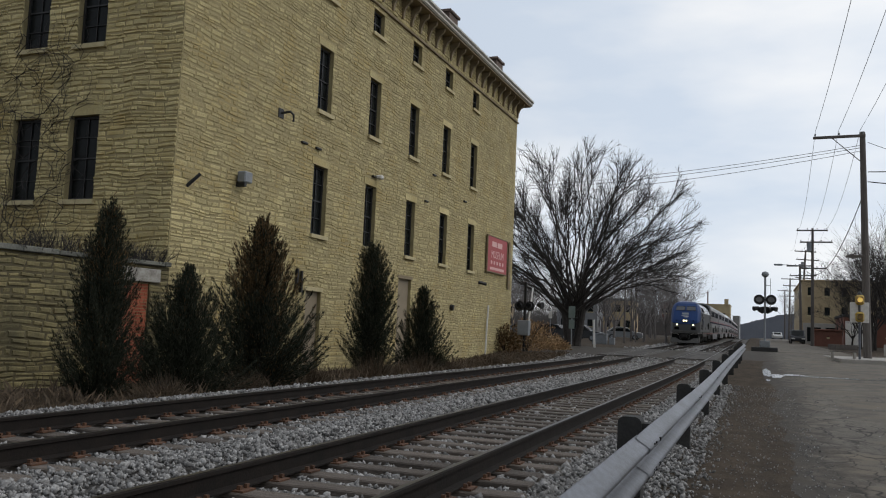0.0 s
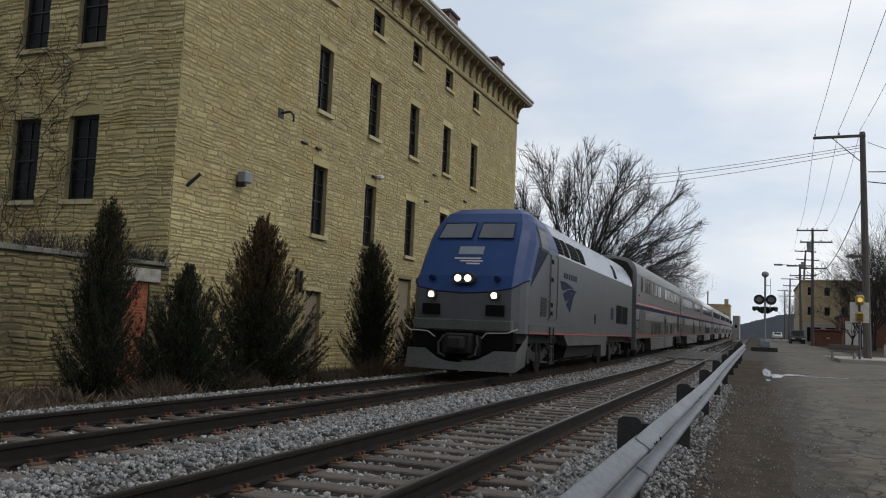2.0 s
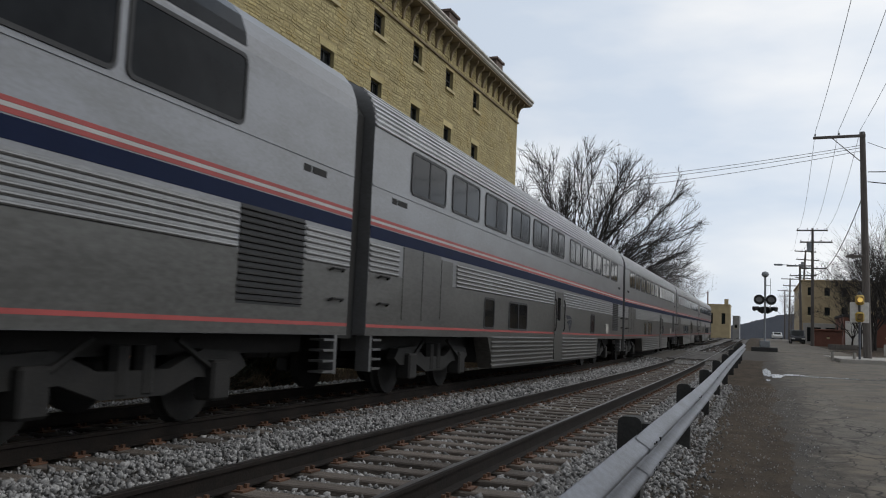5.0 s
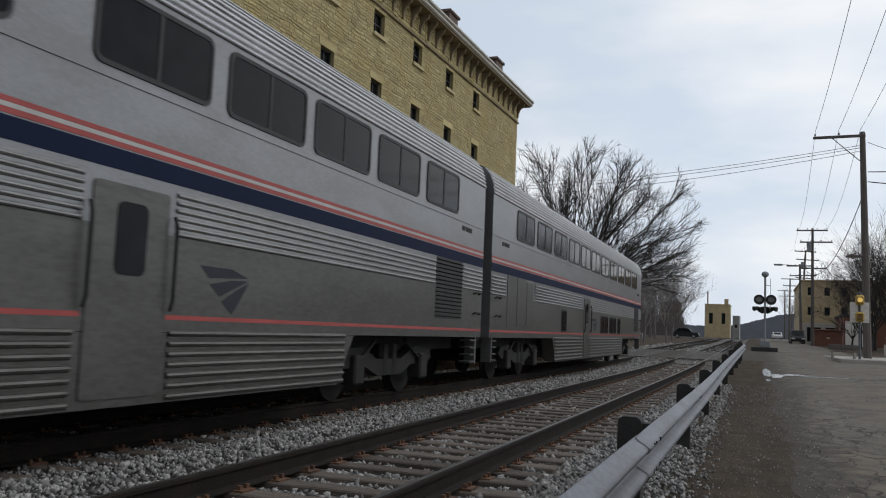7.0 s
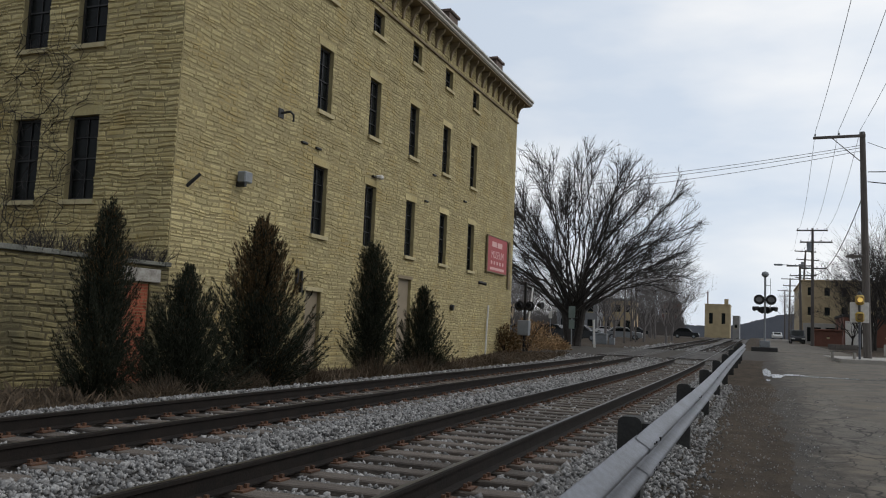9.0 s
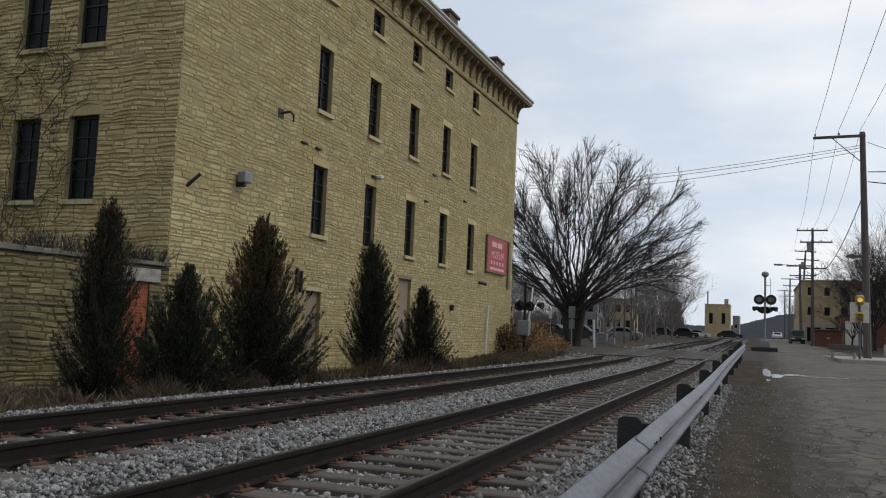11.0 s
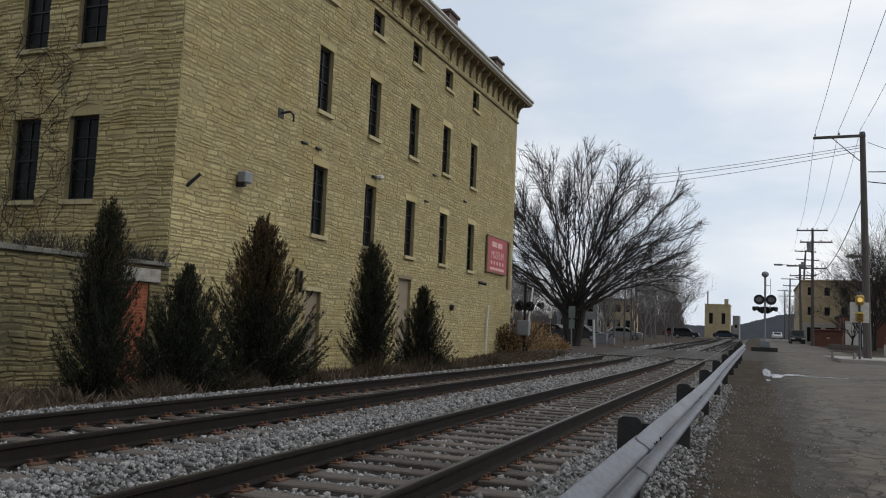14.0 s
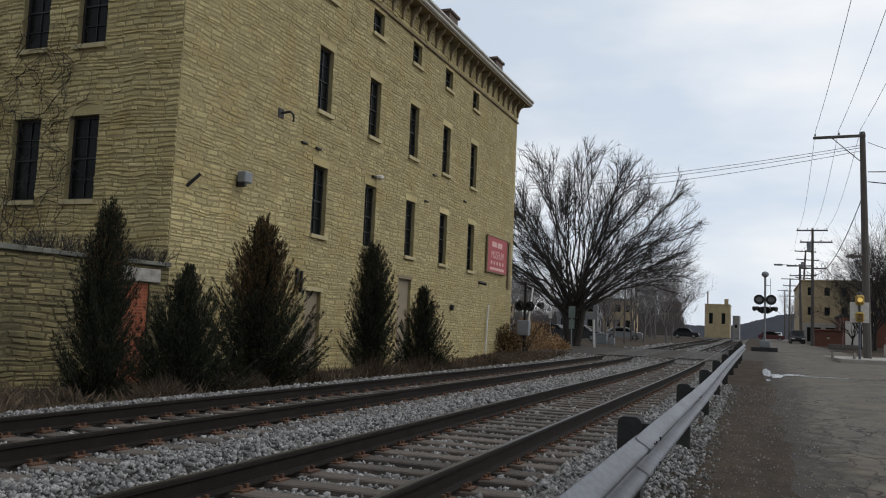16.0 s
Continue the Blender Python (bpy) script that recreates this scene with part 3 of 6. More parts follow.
def pierced(a0, a1, z0, z1, openings, thick, place):
    """A wall slab with rectangular openings that go through it. place(a, z, depth) gives the point."""
    mb = MB()
    ca = sorted({a0, a1, *[o[0] for o in openings], *[o[1] for o in openings]})
    cz = sorted({z0, z1, *[max(o[2], z0) for o in openings], *[o[3] for o in openings]})
    def solid(i, j):
        if not (0 <= i < len(ca) - 1 and 0 <= j < len(cz) - 1):
            return False
        a, z = (ca[i] + ca[i + 1]) / 2, (cz[j] + cz[j + 1]) / 2
        return not any(o[0] < a < o[1] and o[2] < z < o[3] for o in openings)
    for i in range(len(ca) - 1):
        for j in range(len(cz) - 1):
            if not solid(i, j):
                continue
            a, b, c, d = ca[i], ca[i + 1], cz[j], cz[j + 1]
            for dep in (0, thick):
                mb.add([place(a, c, dep), place(b, c, dep), place(b, d, dep), place(a, d, dep)], [(0, 1, 2, 3)])
            for (p, q), (ni, nj) in ((((a, c), (a, d)), (i - 1, j)), (((b, c), (b, d)), (i + 1, j)), (((a, c), (b, c)), (i, j - 1)), (((a, d), (b, d)), (i, j + 1))):
                if not solid(ni, nj):
                    mb.add([place(*p, 0), place(*q, 0), place(*q, thick), place(*p, thick)], [(0, 1, 2, 3)])
    return mb


def courses(a0, a1, z0, z1, openings, rnd, hmin=.075, hmax=.175, lmin=.2, lmax=.62):
    """Rough coursed rubble: (a, b, c, d) for each stone, kept out of the openings."""
    z = z0
    while z < z1 - .05:
        h = min(rnd.uniform(hmin, hmax), z1 - z)
        free = [(a0, a1)]
        for o in openings:
            if o[2] - .02 < z + h / 2 < o[3] + .02:
                cut = []
                for s, e in free:
                    if o[1] <= s or o[0] >= e:
                        cut.append((s, e))
                    else:
                        cut += [(s, o[0])] if o[0] > s else []
                        cut += [(o[1], e)] if o[1] < e else []
                free = cut
        for s, e in free:
            a = s
            while a < e - .01:
                b = min(a + rnd.uniform(lmin, lmax) * (.7 + 1.5 * h), e)
                if e - b < .15:
                    b = e
                yield a, b, z, z + h
                a = b
        z += h


def stone_piece(mb, a, b, c, d, rnd, place, joint=.007, proud=.032):
    """One rough-faced stone: a bevelled, tilted front."""
    g = joint * rnd.uniform(.5, 2.2)
    flat = place
    def place(u, v, w):
        return flat(u + .05 * noise.noise((u * 2.3, v * 3.1, 4.7)), v + .075 * noise.noise((u * 1.1, v * 1.5, 9.1)) + .03 * noise.noise((u * 4.3, v * 3.7, 2.2)), w)
    c, d = c - rnd.uniform(-.012, .016), d + rnd.uniform(-.02, .012)
    lean = rnd.uniform(-.03, .03)
    out = [(a + g, c + g), (b - g, c + g + lean * .4), (b - g + lean, d - g), (a + g - lean, d - g + lean * .4)]
    k = min(.035, (b - a) * .2, (d - c) * .22)
    lead = proud * rnd.uniform(.35, 1.5)
    pr = [lead + proud * rnd.uniform(-.3, .3) for _ in range(4)]
    inn = [(a + g + k * rnd.uniform(.6, 1.5), c + g + k * rnd.uniform(.5, 1.2)), (b - g - k * rnd.uniform(.6, 1.5), c + g + k * rnd.uniform(.5, 1.2)), (b - g - k * rnd.uniform(.6, 1.5), d - g - k * rnd.uniform(.5, 1.2)), (a + g + k * rnd.uniform(.6, 1.5), d - g - k * rnd.uniform(.5, 1.2))]
    verts = [place(p[0], p[1], .01) for p in out] + [place(p[0], p[1], -q) for p, q in zip(inn, pr)]
    mb.add(verts, [(0, 1, 5, 4), (1, 2, 6, 5), (2, 3, 7, 6), (3, 0, 4, 7), (4, 5, 6), (4, 6, 7)])


def masonry(parent, name, runs, material, near, rnd, proud=.032, **kw):
    """Stones of one face: those in the near stretch as parts of their own, the others joined."""
    rest, n = MB(), 0
    a0, a1, z0, z1, openings, place = runs
    for a, b, c, d in courses(a0, a1, z0, z1, openings, rnd, **kw):
        if near(a, c) and n < 300:
            n += 1
            mb = MB()
            stone_piece(mb, a, b, c, d, rnd, place, proud=proud)
            part(name, mb, material, parent)
        else:
            stone_piece(rest, a, b, c, d, rnd, place, proud=proud)
    tagged(part(name + "work", rest, material, parent, "rough coursed limestone facing"), kind="stuff")


def mill_window(parent, a0, a1, z0, z1, place, depth_dir, bars=3):
    """A sash set back in its opening, with sill and glazing bars."""
    def slab(p0, p1, q0, q1, d0, d1):
        return MB().add([place(a, z, d) for a in (p0, p1) for z in (q0, q1) for d in (d0, d1)], [(0, 1, 3, 2), (4, 6, 7, 5), (0, 4, 5, 1), (2, 3, 7, 6), (0, 2, 6, 4), (1, 5, 7, 3)])
    w = part("window", slab(a0, a1, z0, z1, .2, .215), GLASS, parent, "dark sash window")
    fr = MB()
    for p0, p1, q0, q1 in ((a0, a0 + .07, z0, z1), (a1 - .07, a1, z0, z1), (a0 + .07, a1 - .07, z0, z0 + .07), (a0 + .07, a1 - .07, z1 - .07, z1)):
        s = slab(p0, p1, q0, q1, .15, .198)
        fr.add(s.v, s.f)
    part("window_frame", fr, FRAME, w)
    hgt = z1 - z0
    rows = 1 if hgt < 1.2 else bars
    for k in range(1, rows + 1):
        z = z0 + hgt * k / (rows + 1)
        t = .022 if k == (rows + 1) // 2 else .01
        part("glazing_bar", slab(a0 + .07, a1 - .07, z - t, z + t, .16, .199), FRAME, w)
    part("glazing_bar", slab((a0 + a1) / 2 - .012, (a0 + a1) / 2 + .012, z0 + .07, z1 - .07, .165, .199), FRAME, w)
    part("window_sill", slab(a0 - .08, a1 + .08, z0 - .13, z0 - .002, -.11, .15), PALE, parent, "projecting stone sill")
    part("lintel", slab(a0 - .14, a1 + .14, z1 + .002, z1 + .26, -.02, .1), STONE, parent, "dressed stone lintel")


def mill():
    rnd = random.Random(11)
    b = thing("mill_building", "four-storey yellow limestone mill with dark narrow windows", "building", MILL)
    side = lambda a, z, d: (-d, a, z)
    face = lambda a, z, d: (a, d, z)
    part("wall", pierced(0, MILL_LEN, -.7, MILL_TOP, WALL_OPEN, .5, side), MORTAR, b)
    part("wall", pierced(-14, -.5, -.7, MILL_TOP, FACE_OPEN, .5, face), MORTAR, b)
    part("wall", MB().box(-14, -.5, MILL_LEN - .5, MILL_LEN, -.7, MILL_TOP), MORTAR, b)
    part("wall", MB().box(-14.5, -14, 0, MILL_LEN, -.7, MILL_TOP), MORTAR, b)
    part("floor_slab", MB().box(-14, -.5, .5, MILL_LEN - .5, 7.2, 7.35), ROOF, b)
    part("roof", MB().box(-14.9, .3, -.3, MILL_LEN + .3, MILL_TOP + .05, MILL_TOP + .2), ROOF, b)
    def bare(openings):
        """Where no rubble lies: the openings themselves and the lintels over the windows."""
        return [(o[0], o[1], o[2] - .13, o[3] + .02) for o in openings] + [(o[0] - .14, o[1] + .14, o[3], o[3] + .26) for o in openings if o[2] > 0]
    side_open, face_open = bare(WALL_OPEN), bare(FACE_OPEN)
    masonry(b, "stone", (0, MILL_LEN, -.6, 13.35, side_open, side), STONE, lambda a, z: a < 5.2 and 2.2 < z < 8.5, rnd, proud=.015)
    masonry(b, "stone", (-14, 0, -.6, 13.9, face_open, face), STONE, lambda a, z: a > -6.0 and 2.4 < z < 8.2, rnd, proud=.027)
    for o in WALL_OPEN:
        if o[2] > 0:
            mill_window(b, *o, side, 1)
    for o in FACE_OPEN:
        mill_window(b, *o, face, 1)
    for o in WALL_OPEN[-2:]:
        part("door", MB().box(-.2, -.13, o[0], o[1], -.5, o[3], .006), BOARD, b, "boarded-up doorway")
        part("lintel", MB().box(-.1, .03, o[0] - .1, o[1] + .1, o[3] + .004, o[3] + .14, .01), PALE if o[0] < 10 else BRACKET, b)
    # frieze, string course, brackets and cornice
    part("frieze", MB().box(-.4, .03, .03, MILL_LEN - .03, 13.42, MILL_TOP), MORTAR, b)
    masonry(b, "frieze_stone", (0.05, MILL_LEN - .05, 13.46, MILL_TOP - .05, [], lambda a, z, d: (.03 - d, a, z)), STONE, lambda a, z: False, rnd)
    part("string_course", MB().box(-.1, .1, -.02, MILL_LEN + .06, 13.33, 13.415, .015), BRACKET, b)
    loop = [(0.04, 13.62), (0.13, 13.6), (0.16, 13.85), (0.26, 14.1), (0.46, 14.26), (0.48, 14.42), (0.04, 14.42)]
    y = .25
    while y < MILL_LEN:
        mb = MB()
        n = len(loop)
        mb.add([(x, y - .06, z) for x, z in loop] + [(x, y + .06, z) for x, z in loop], [tuple(range(n)), tuple(range(n, 2 * n))[::-1]] + [(i, (i + 1) % n, n + (i + 1) % n, n + i) for i in range(n)])
        part("bracket", mb, BRACKET, b, "scrolled cornice bracket")
        y += .92
    part("soffit", MB().box(0.0, .62, -.5, MILL_LEN + .6, 14.425, 14.5), BRACKET, b)
    part("cornice", MB().sweep([(.0, 14.504), (.66, 14.504), (.72, 14.56), (.72, 14.64), (.8, 14.7), (.8, 14.78), (0, 14.86)], [-.6, MILL_LEN + .7], None, True), CORNICE, b, "pale moulded cornice")
    for y0, y1 in ((19.6, 20.75), (27.0, 28.2)):
        ch = part("chimney", MB().box(-1.5, -.45, y0, y1, 14.5, 16.35, .02), CHIM, b, "dark brick chimney")
        part("chimney_cap", MB().box(-1.6, -.35, y0 - .1, y1 + .1, 16.352, 16.5, .03), CHIM, ch)
    # things fixed to the wall
    return b


def on_mill(x, y, z):
    return MILL @ pose(x, y, z)


def mill_fixtures():
    sign = thing("wall_sign", "faded red painted sign board with pale lettering on the mill wall", "sign", MILL)
    part("board", MB().box(.07, .13, 25.0, 28.4, 4.28, 6.14, .008), SIGNRED, sign)
    edge = MB()
    for y0, y1, z0, z1 in ((24.94, 28.46, 6.144, 6.2), (24.94, 28.46, 4.22, 4.276), (24.94, 24.996, 4.28, 6.14), (28.404, 28.46, 4.28, 6.14)):
        edge.box(.07, .15, y0, y1, z0, z1)
    part("sign_frame", edge, BRACKET, sign)
    for y0, y1, z0, z1 in ((25.7, 26.5, 5.62, 5.9), (26.65, 27.5, 5.62, 5.9), (25.45, 27.9, 4.38, 4.52)):
        part("lettering", MB().box(.13, .136, y0, y1, z0, z1), SIGNINK, sign)
    curve = bpy.data.curves.new("lettering", "FONT")
    curve.body, curve.size, curve.extrude, curve.align_x = "MUSEUM", .56, .003, "CENTER"
    text = bpy.data.objects.new("lettering_source", curve)
    word = bpy.data.meshes.new_from_object(text)
    bpy.data.objects.remove(text)
    word.transform(Matrix(((0, 0, 1, .1335), (1, 0, 0, 26.7), (0, 1, 0, 5.02), (0, 0, 0, 1))))
    word.materials.clear()
    word.materials.append(SIGNINK)
    part("lettering", word, SIGNINK, sign)
    for k in range(5):
        part("dot", MB().box(.13, .136, 25.55 + k * .5, 25.8 + k * .5, 4.68, 4.86), SIGNINK, sign)
    tall = thing("narrow_sign", "narrow brown vertical sign with a ladder of letters", "sign", MILL)
    part("board", MB().box(.07, .12, 28.85, 29.2, 3.5, 6.2, .008), BRACKET, tall)
    for k in range(8):
        part("lettering", MB().box(.12, .126, 28.95, 29.1, 3.68 + k * .32, 3.83 + k * .32), mat("ochre lettering", (.3, .2, .09)) if k == 0 else bpy.data.materials["ochre lettering"], tall)
    single("downpipe", MB().tube([(.12, 25.2, -.35), (.12, 25.35, 1.6), (.14, 25.4, 2.45)], .05, 8), WHITE, "white plastic pipe leaning on the stone wall", "pipe", MILL)
    lamp = thing("wall_lamp", "small grey box floodlight on the mill wall", "lamp", MILL)
    part("housing", MB().box(.06, .34, 2.62, 3.0, 5.02, 5.34, .03), TINGREY, lamp)
    part("bracket", MB().box(.0, .3, 2.66, 2.78, 4.9, 5.03, .01), BLACK, lamp)
    spout = thing("gooseneck_lamp", "black iron hook bracket on the mill wall", "bracket", MILL)
    part("arm", MB().tube([(0, 4.75, 7.55), (.3, 4.82, 7.6), (.36, 4.92, 7.52), (.33, 4.98, 7.32)], .04, 6), BLACK, spout)
    part("plate", MB().box(.0, .03, 4.6, 4.9, 7.4, 7.7, .01), BLACK, spout)
    single("iron_bar", MB().tube([(0, .55, 4.55), (.26, .74, 4.9)], .05, 6), BLACK, "short rusty iron bar sticking out of the wall", "bar", MILL)
    single("iron_stub", MB().tube([(0, 24.05, 3.6), (.35, 24.3, 3.5)], .09, 6), BLACK, "dark pipe stub in the stone wall", "pipe", MILL)
    single("wall_ring", MB().tube([(.0, 20.15, 2.15), (.16, 20.17, 2.13)], .15, 10), BLACK, "round black vent on the stone wall", "vent", MILL)
    cam_l = thing("security_lamp", "small white lamp over a window", "lamp", MILL)
    part("head", MB().box(.05, .3, 11.45, 11.7, 6.7, 6.86, .04), WHITE, cam_l)
    part("arm", MB().box(.0, .1, 11.2, 11.45, 6.74, 6.8), BLACK, cam_l)
    box = thing("meter_box", "rusty iron shutter bracket beside the boarded door", "bracket", MILL)
    part("bar", MB().box(.03, .12, 6.1, 6.2, 2.2, 2.85, .01), BLACK, box)
    part("bar", MB().box(.03, .12, 6.38, 6.46, 2.1, 2.8, .01), BLACK, box)
    for y, z in ((6.0, 6.9), (6.9, 6.9), (16.4, 6.6), (17.2, 7.9), (21.3, 7.35)):
        single("anchor_plate", MB().box(0, .09, y, y + .35, z, z + .07, .015), BLACK, "small rusty wall anchor", "anchor", MILL, "wall anchors")


YARD_M = pose(-13.66, 17.5, 0, 0, 0, -7.8)


def yard_wall():
    rnd = random.Random(3)
    w = thing("yard_wall", "mossy rubble-stone yard wall with a dark coping", "wall", YARD_M)
    opening = [(-1.5, -.62, -.8, 1.95)]
    place = lambda a, z, d: (-d, a, z)
    part("wall", pierced(-24, -.05, -.9, 2.36, opening, .45, place), DARKJOINT, w)
    masonry(w, "stone", (-24, -.05, -.8, 2.36, [(-1.6, -.35, 1.94, 2.3)] + opening, place), YARD, lambda a, z: a > -6.5, rnd, proud=.024, hmin=.075, hmax=.17, lmin=.2, lmax=.6)
    a = -24.0
    while a < -.1:
        b = min(a + rnd.uniform(.5, .95), -.05)
        part("coping_stone", MB().box(-.5, .1, a, b - .012, 2.37, 2.37 + rnd.uniform(.09, .12), .015), COPING, w)
        a = b
    part("lintel", MB().box(-.3, .07, -1.6, -.36, 1.96, 2.28, .012), WHITEWASH, w, "flaking whitewashed lintel")
    z = -.7
    row = 0
    while z < 1.9:
        y = -1.5 - (.11 if row % 2 else 0)
        while y < -.63:
            y0, y1 = max(y, -1.495), min(y + .21, -.625)
            if y1 - y0 > .03:
                part("brick", MB().box(-.16, -.05 + rnd.uniform(-.006, .006), y0, y1 - .012, z, z + .062), BRICK, w)
            y += .22
        z += .075
        row += 1
    part("brick_joint", MB().box(-.3, -.064, -1.5, -.62, -.8, 1.94), MORTAR, w)


def vines():
    rng = np.random.default_rng(17)
    tangle, fringe = MB(), MB()
    for k in range(300):
        p = np.array([rng.uniform(-11, -2.9) - .2, -.1, rng.uniform(2.2, 8.5)])
        d = np.array([rng.normal(0, .8), 0, rng.uniform(.2, 1)])
        pts = [tuple(p)]
        for _ in range(9):
            d = d * .8 + np.array([rng.normal(0, .5), 0, rng.normal(.12, .35)])
            d /= max(np.linalg.norm(d), .3)
            p = p + d * rng.uniform(.12, .3)
            if p[0] > -2.7:
                break
            p[1] = -.09 - rng.uniform(0, .05)
            pts.append(tuple(p))
        if len(pts) > 2:
            tangle.tube(pts, [.012 - .0009 * i for i in range(len(pts))], 3, cap=False)
    single("wall_vine", tangle, TWIG, "bare brown creeper clinging to the mill wall", "vine", MILL)
    for k in range(420):
        a = rng.uniform(-4.2, -.1)
        p = np.array([-.15 + rng.normal(0, .15), a, 2.42])
        d = np.array([rng.normal(0, .3), rng.normal(0, .5), 1.0])
        pts = [tuple(p)]
        for _ in range(5):
            d = d + rng.normal(0, .3, 3)
            d /= np.linalg.norm(d)
            p = p + d * rng.uniform(.05, .16)
            pts.append(tuple(p))
        fringe.tube(pts, [.008 - .001 * i for i in range(len(pts))], 3, cap=False)
    single("dead_creeper", fringe, TWIG, "tangle of dead creeper stems on top of the yard wall", "vine", YARD_M)


# ---- guard rail ----
def guard_x(y):
    return -0.665 + 0.22 * step(18, 46, y)


def guard_rail():
    g = thing("guard_rail", "galvanised corrugated steel guard rail on dark timber posts", "guard rail")
    prof = [(-.048 * math.cos(2 * math.pi * z / .165), z) for z in span(.157, -.157, -.0157)]
    back = [(x - .008, z) for x, z in prof][::-1]
    def top(y):
        return road_level(y) + .675
    joints = [-3.0, 1.0, 5.75, 10.65, 15.6, 20.4, 25.2, 30, 34.8, 39.6, 44.4]
    for a, b in zip(joints, joints[1:]):
        ys = span(a - .18, b, .8)
        verts, faces = [], []
        loop = prof + back
        n = len(loop)
        for y in ys:
            lift = .004 if y < a + .1 else 0
            for x, z in loop:
                verts.append((guard_x(y) + x + lift * 2, y, top(y) + z))
        for i in range(len(ys) - 1):
            for k in range(n):
                faces.append((i * n + k, i * n + (k + 1) % n, (i + 1) * n + (k + 1) % n, (i + 1) * n + k))
        beam = part("beam", MB().add(verts, faces), GALV, g, smooth=True)
        for dy in (.12, .24, .5):
            for z in (.085, -.085):
                y = a + dy
                part("bolt_slot", MB().box(guard_x(y) + .036, guard_x(y) + .0505, y - .035, y + .035, top(y) + z - .012, top(y) + z + .012), SLOT, beam)
    for y in (6.75, 12.0, 17.0, 22, 27, 32, 37, 41.5, 45.0, 1.6):
        x = guard_x(y) - .225
        z = ground_level(x, y) - .3
        h = top(y) + .185
        part("post", MB().slab(rrect(x - .09, x + .09, z, h, .05), 1, y - .085, y + .085), POST, g, "dark weathered timber post")
        part("spacer", MB().box(x + .092, x + .18, y - .07, y + .07, top(y) - .16, top(y) + .14), POST, g)


structure()
track("railway_track_far", FAR_TRACK, "railway track with dark rails on weathered ties")
track("railway_track_near", NEAR_TRACK, "railway track with dark rails on weathered ties")
stones()
mill()
mill_fixtures()
yard_wall()
vines()
guard_rail()


# ---- planting ----
def juniper(seed, height, radius, lean=0.0, tip=0.25, loose=0.0):
    """An upright juniper: a stem and thousands of small upswept sprays in an uneven, pointed crown."""
    rng = np.random.default_rng(seed)
    t = thing("juniper", "", "evergreen shrub")
    part("trunk", MB().tube([(0, 0, 0), (.03, .02, height * .3), (lean * .5, 0, height * .85)], [.07, .05, .012], 6), BARK, t)
    dark, brown = MB(), MB()
    power = {21: .62, 22: .85, 23: .8, 24: .45, 25: .75}[seed]
    for b in range(int(150 + 95 * height)):
        u = rng.random() ** .9
        w = rng.uniform(0, 2 * math.pi)
        reach = radius * (1.02 - u) ** power * (.78 + .22 * min(1, u * 5)) * rng.uniform(.5, 1.22 + .3 * loose)
        top = height * (.09 + u * .88 + rng.uniform(0, .06))
        start = np.array([lean * u, 0, max(.05, top - (.6 + .9 * u) * reach - rng.uniform(.1, .35))])
        end = np.array([lean * u + math.cos(w) * reach, math.sin(w) * reach, max(top, .12)])
        axis = end - start
        size = np.linalg.norm(axis)
        part_of_tip = u > .62 - .04 * loose
        for k in range(int(18 + 125 * size)):
            t_ = rng.uniform(.12, 1.0)
            p = start + axis * t_ + rng.normal(0, .05 * (1.25 - t_ * .95), 3) - np.array([0, 0, .12 * math.sin(t_ * 3.14) * size])
            if p[2] < .03:
                continue
            d = axis / size + rng.normal(0, .30, 3) + np.array([0, 0, .22])
            d /= np.linalg.norm(d)
            L = rng.uniform(.045, .105) * (1.2 if loose else 1)
            a = np.cross(d, rng.normal(0, 1, 3))
            a /= np.linalg.norm(a)
            wd = L * rng.uniform(.06, .11)
            q, m = p + d * L, p + d * L * .45
            mb = brown if rng.random() < (tip if part_of_tip and t_ > .45 else tip * .12) else dark
            mb.add([p, m + a * wd, q, m - a * wd], [(0, 1, 2), (0, 2, 3)])
    def raw(mb, name, material):
        me = bpy.data.meshes.new(name)
        me.from_pydata(mb.v, [], mb.f)
        me.materials.append(material)
        return me
    part("crown", raw(dark, "crown", NEEDLE), NEEDLE, t)
    part("browned_sprays", raw(brown, "browned_sprays", NEEDLETIP), NEEDLETIP, t, "browned outer sprays")
    return t


def grow(rng, mbs, p, d, length, r, level, levels, droop=0.0, up=0.25, wander=.16, fork=(2, 4)):
    """One limb and, in turn, the limbs that leave it."""
    n = 4 if level < 3 else 3
    pts, rad = [p], [r]
    q, e = p.copy(), d.copy()
    for k in range(n):
        e = (e + Vector(rng.normal(0, wander, 3)) + Vector((0, 0, up * .25 - droop * level * .06))).normalized()
        q = q + e * (length / n)
        pts.append(q.copy())
        rad.append(max(r * (1 - .62 * (k + 1) / n), .006))
    mbs[0 if level < 3 else 1].tube(pts, rad, 6 if level < 2 else (4 if level < 3 else 3), cap=False)
    if level >= levels:
        return
    kids = int(rng.integers(fork[0], fork[1] + 1)) + (2 if level > 0 else 0)
    for k in range(kids):
        s = rng.uniform(.3, 1.0) if k else 1.0
        i = min(int(s * n), n - 1)
        base = pts[i].lerp(pts[i + 1], s * n - i if s < 1 else 1)
        side = e.cross(Vector(rng.normal(0, 1, 3))).normalized()
        ang = rng.uniform(.25, .75)
        nd = (e * math.cos(ang) + side * math.sin(ang)).normalized()
        grow(rng, mbs, base, nd, length * rng.uniform(.52, .78), max(rad[i] * .66, .011), level + 1, levels, droop, up, wander, fork)


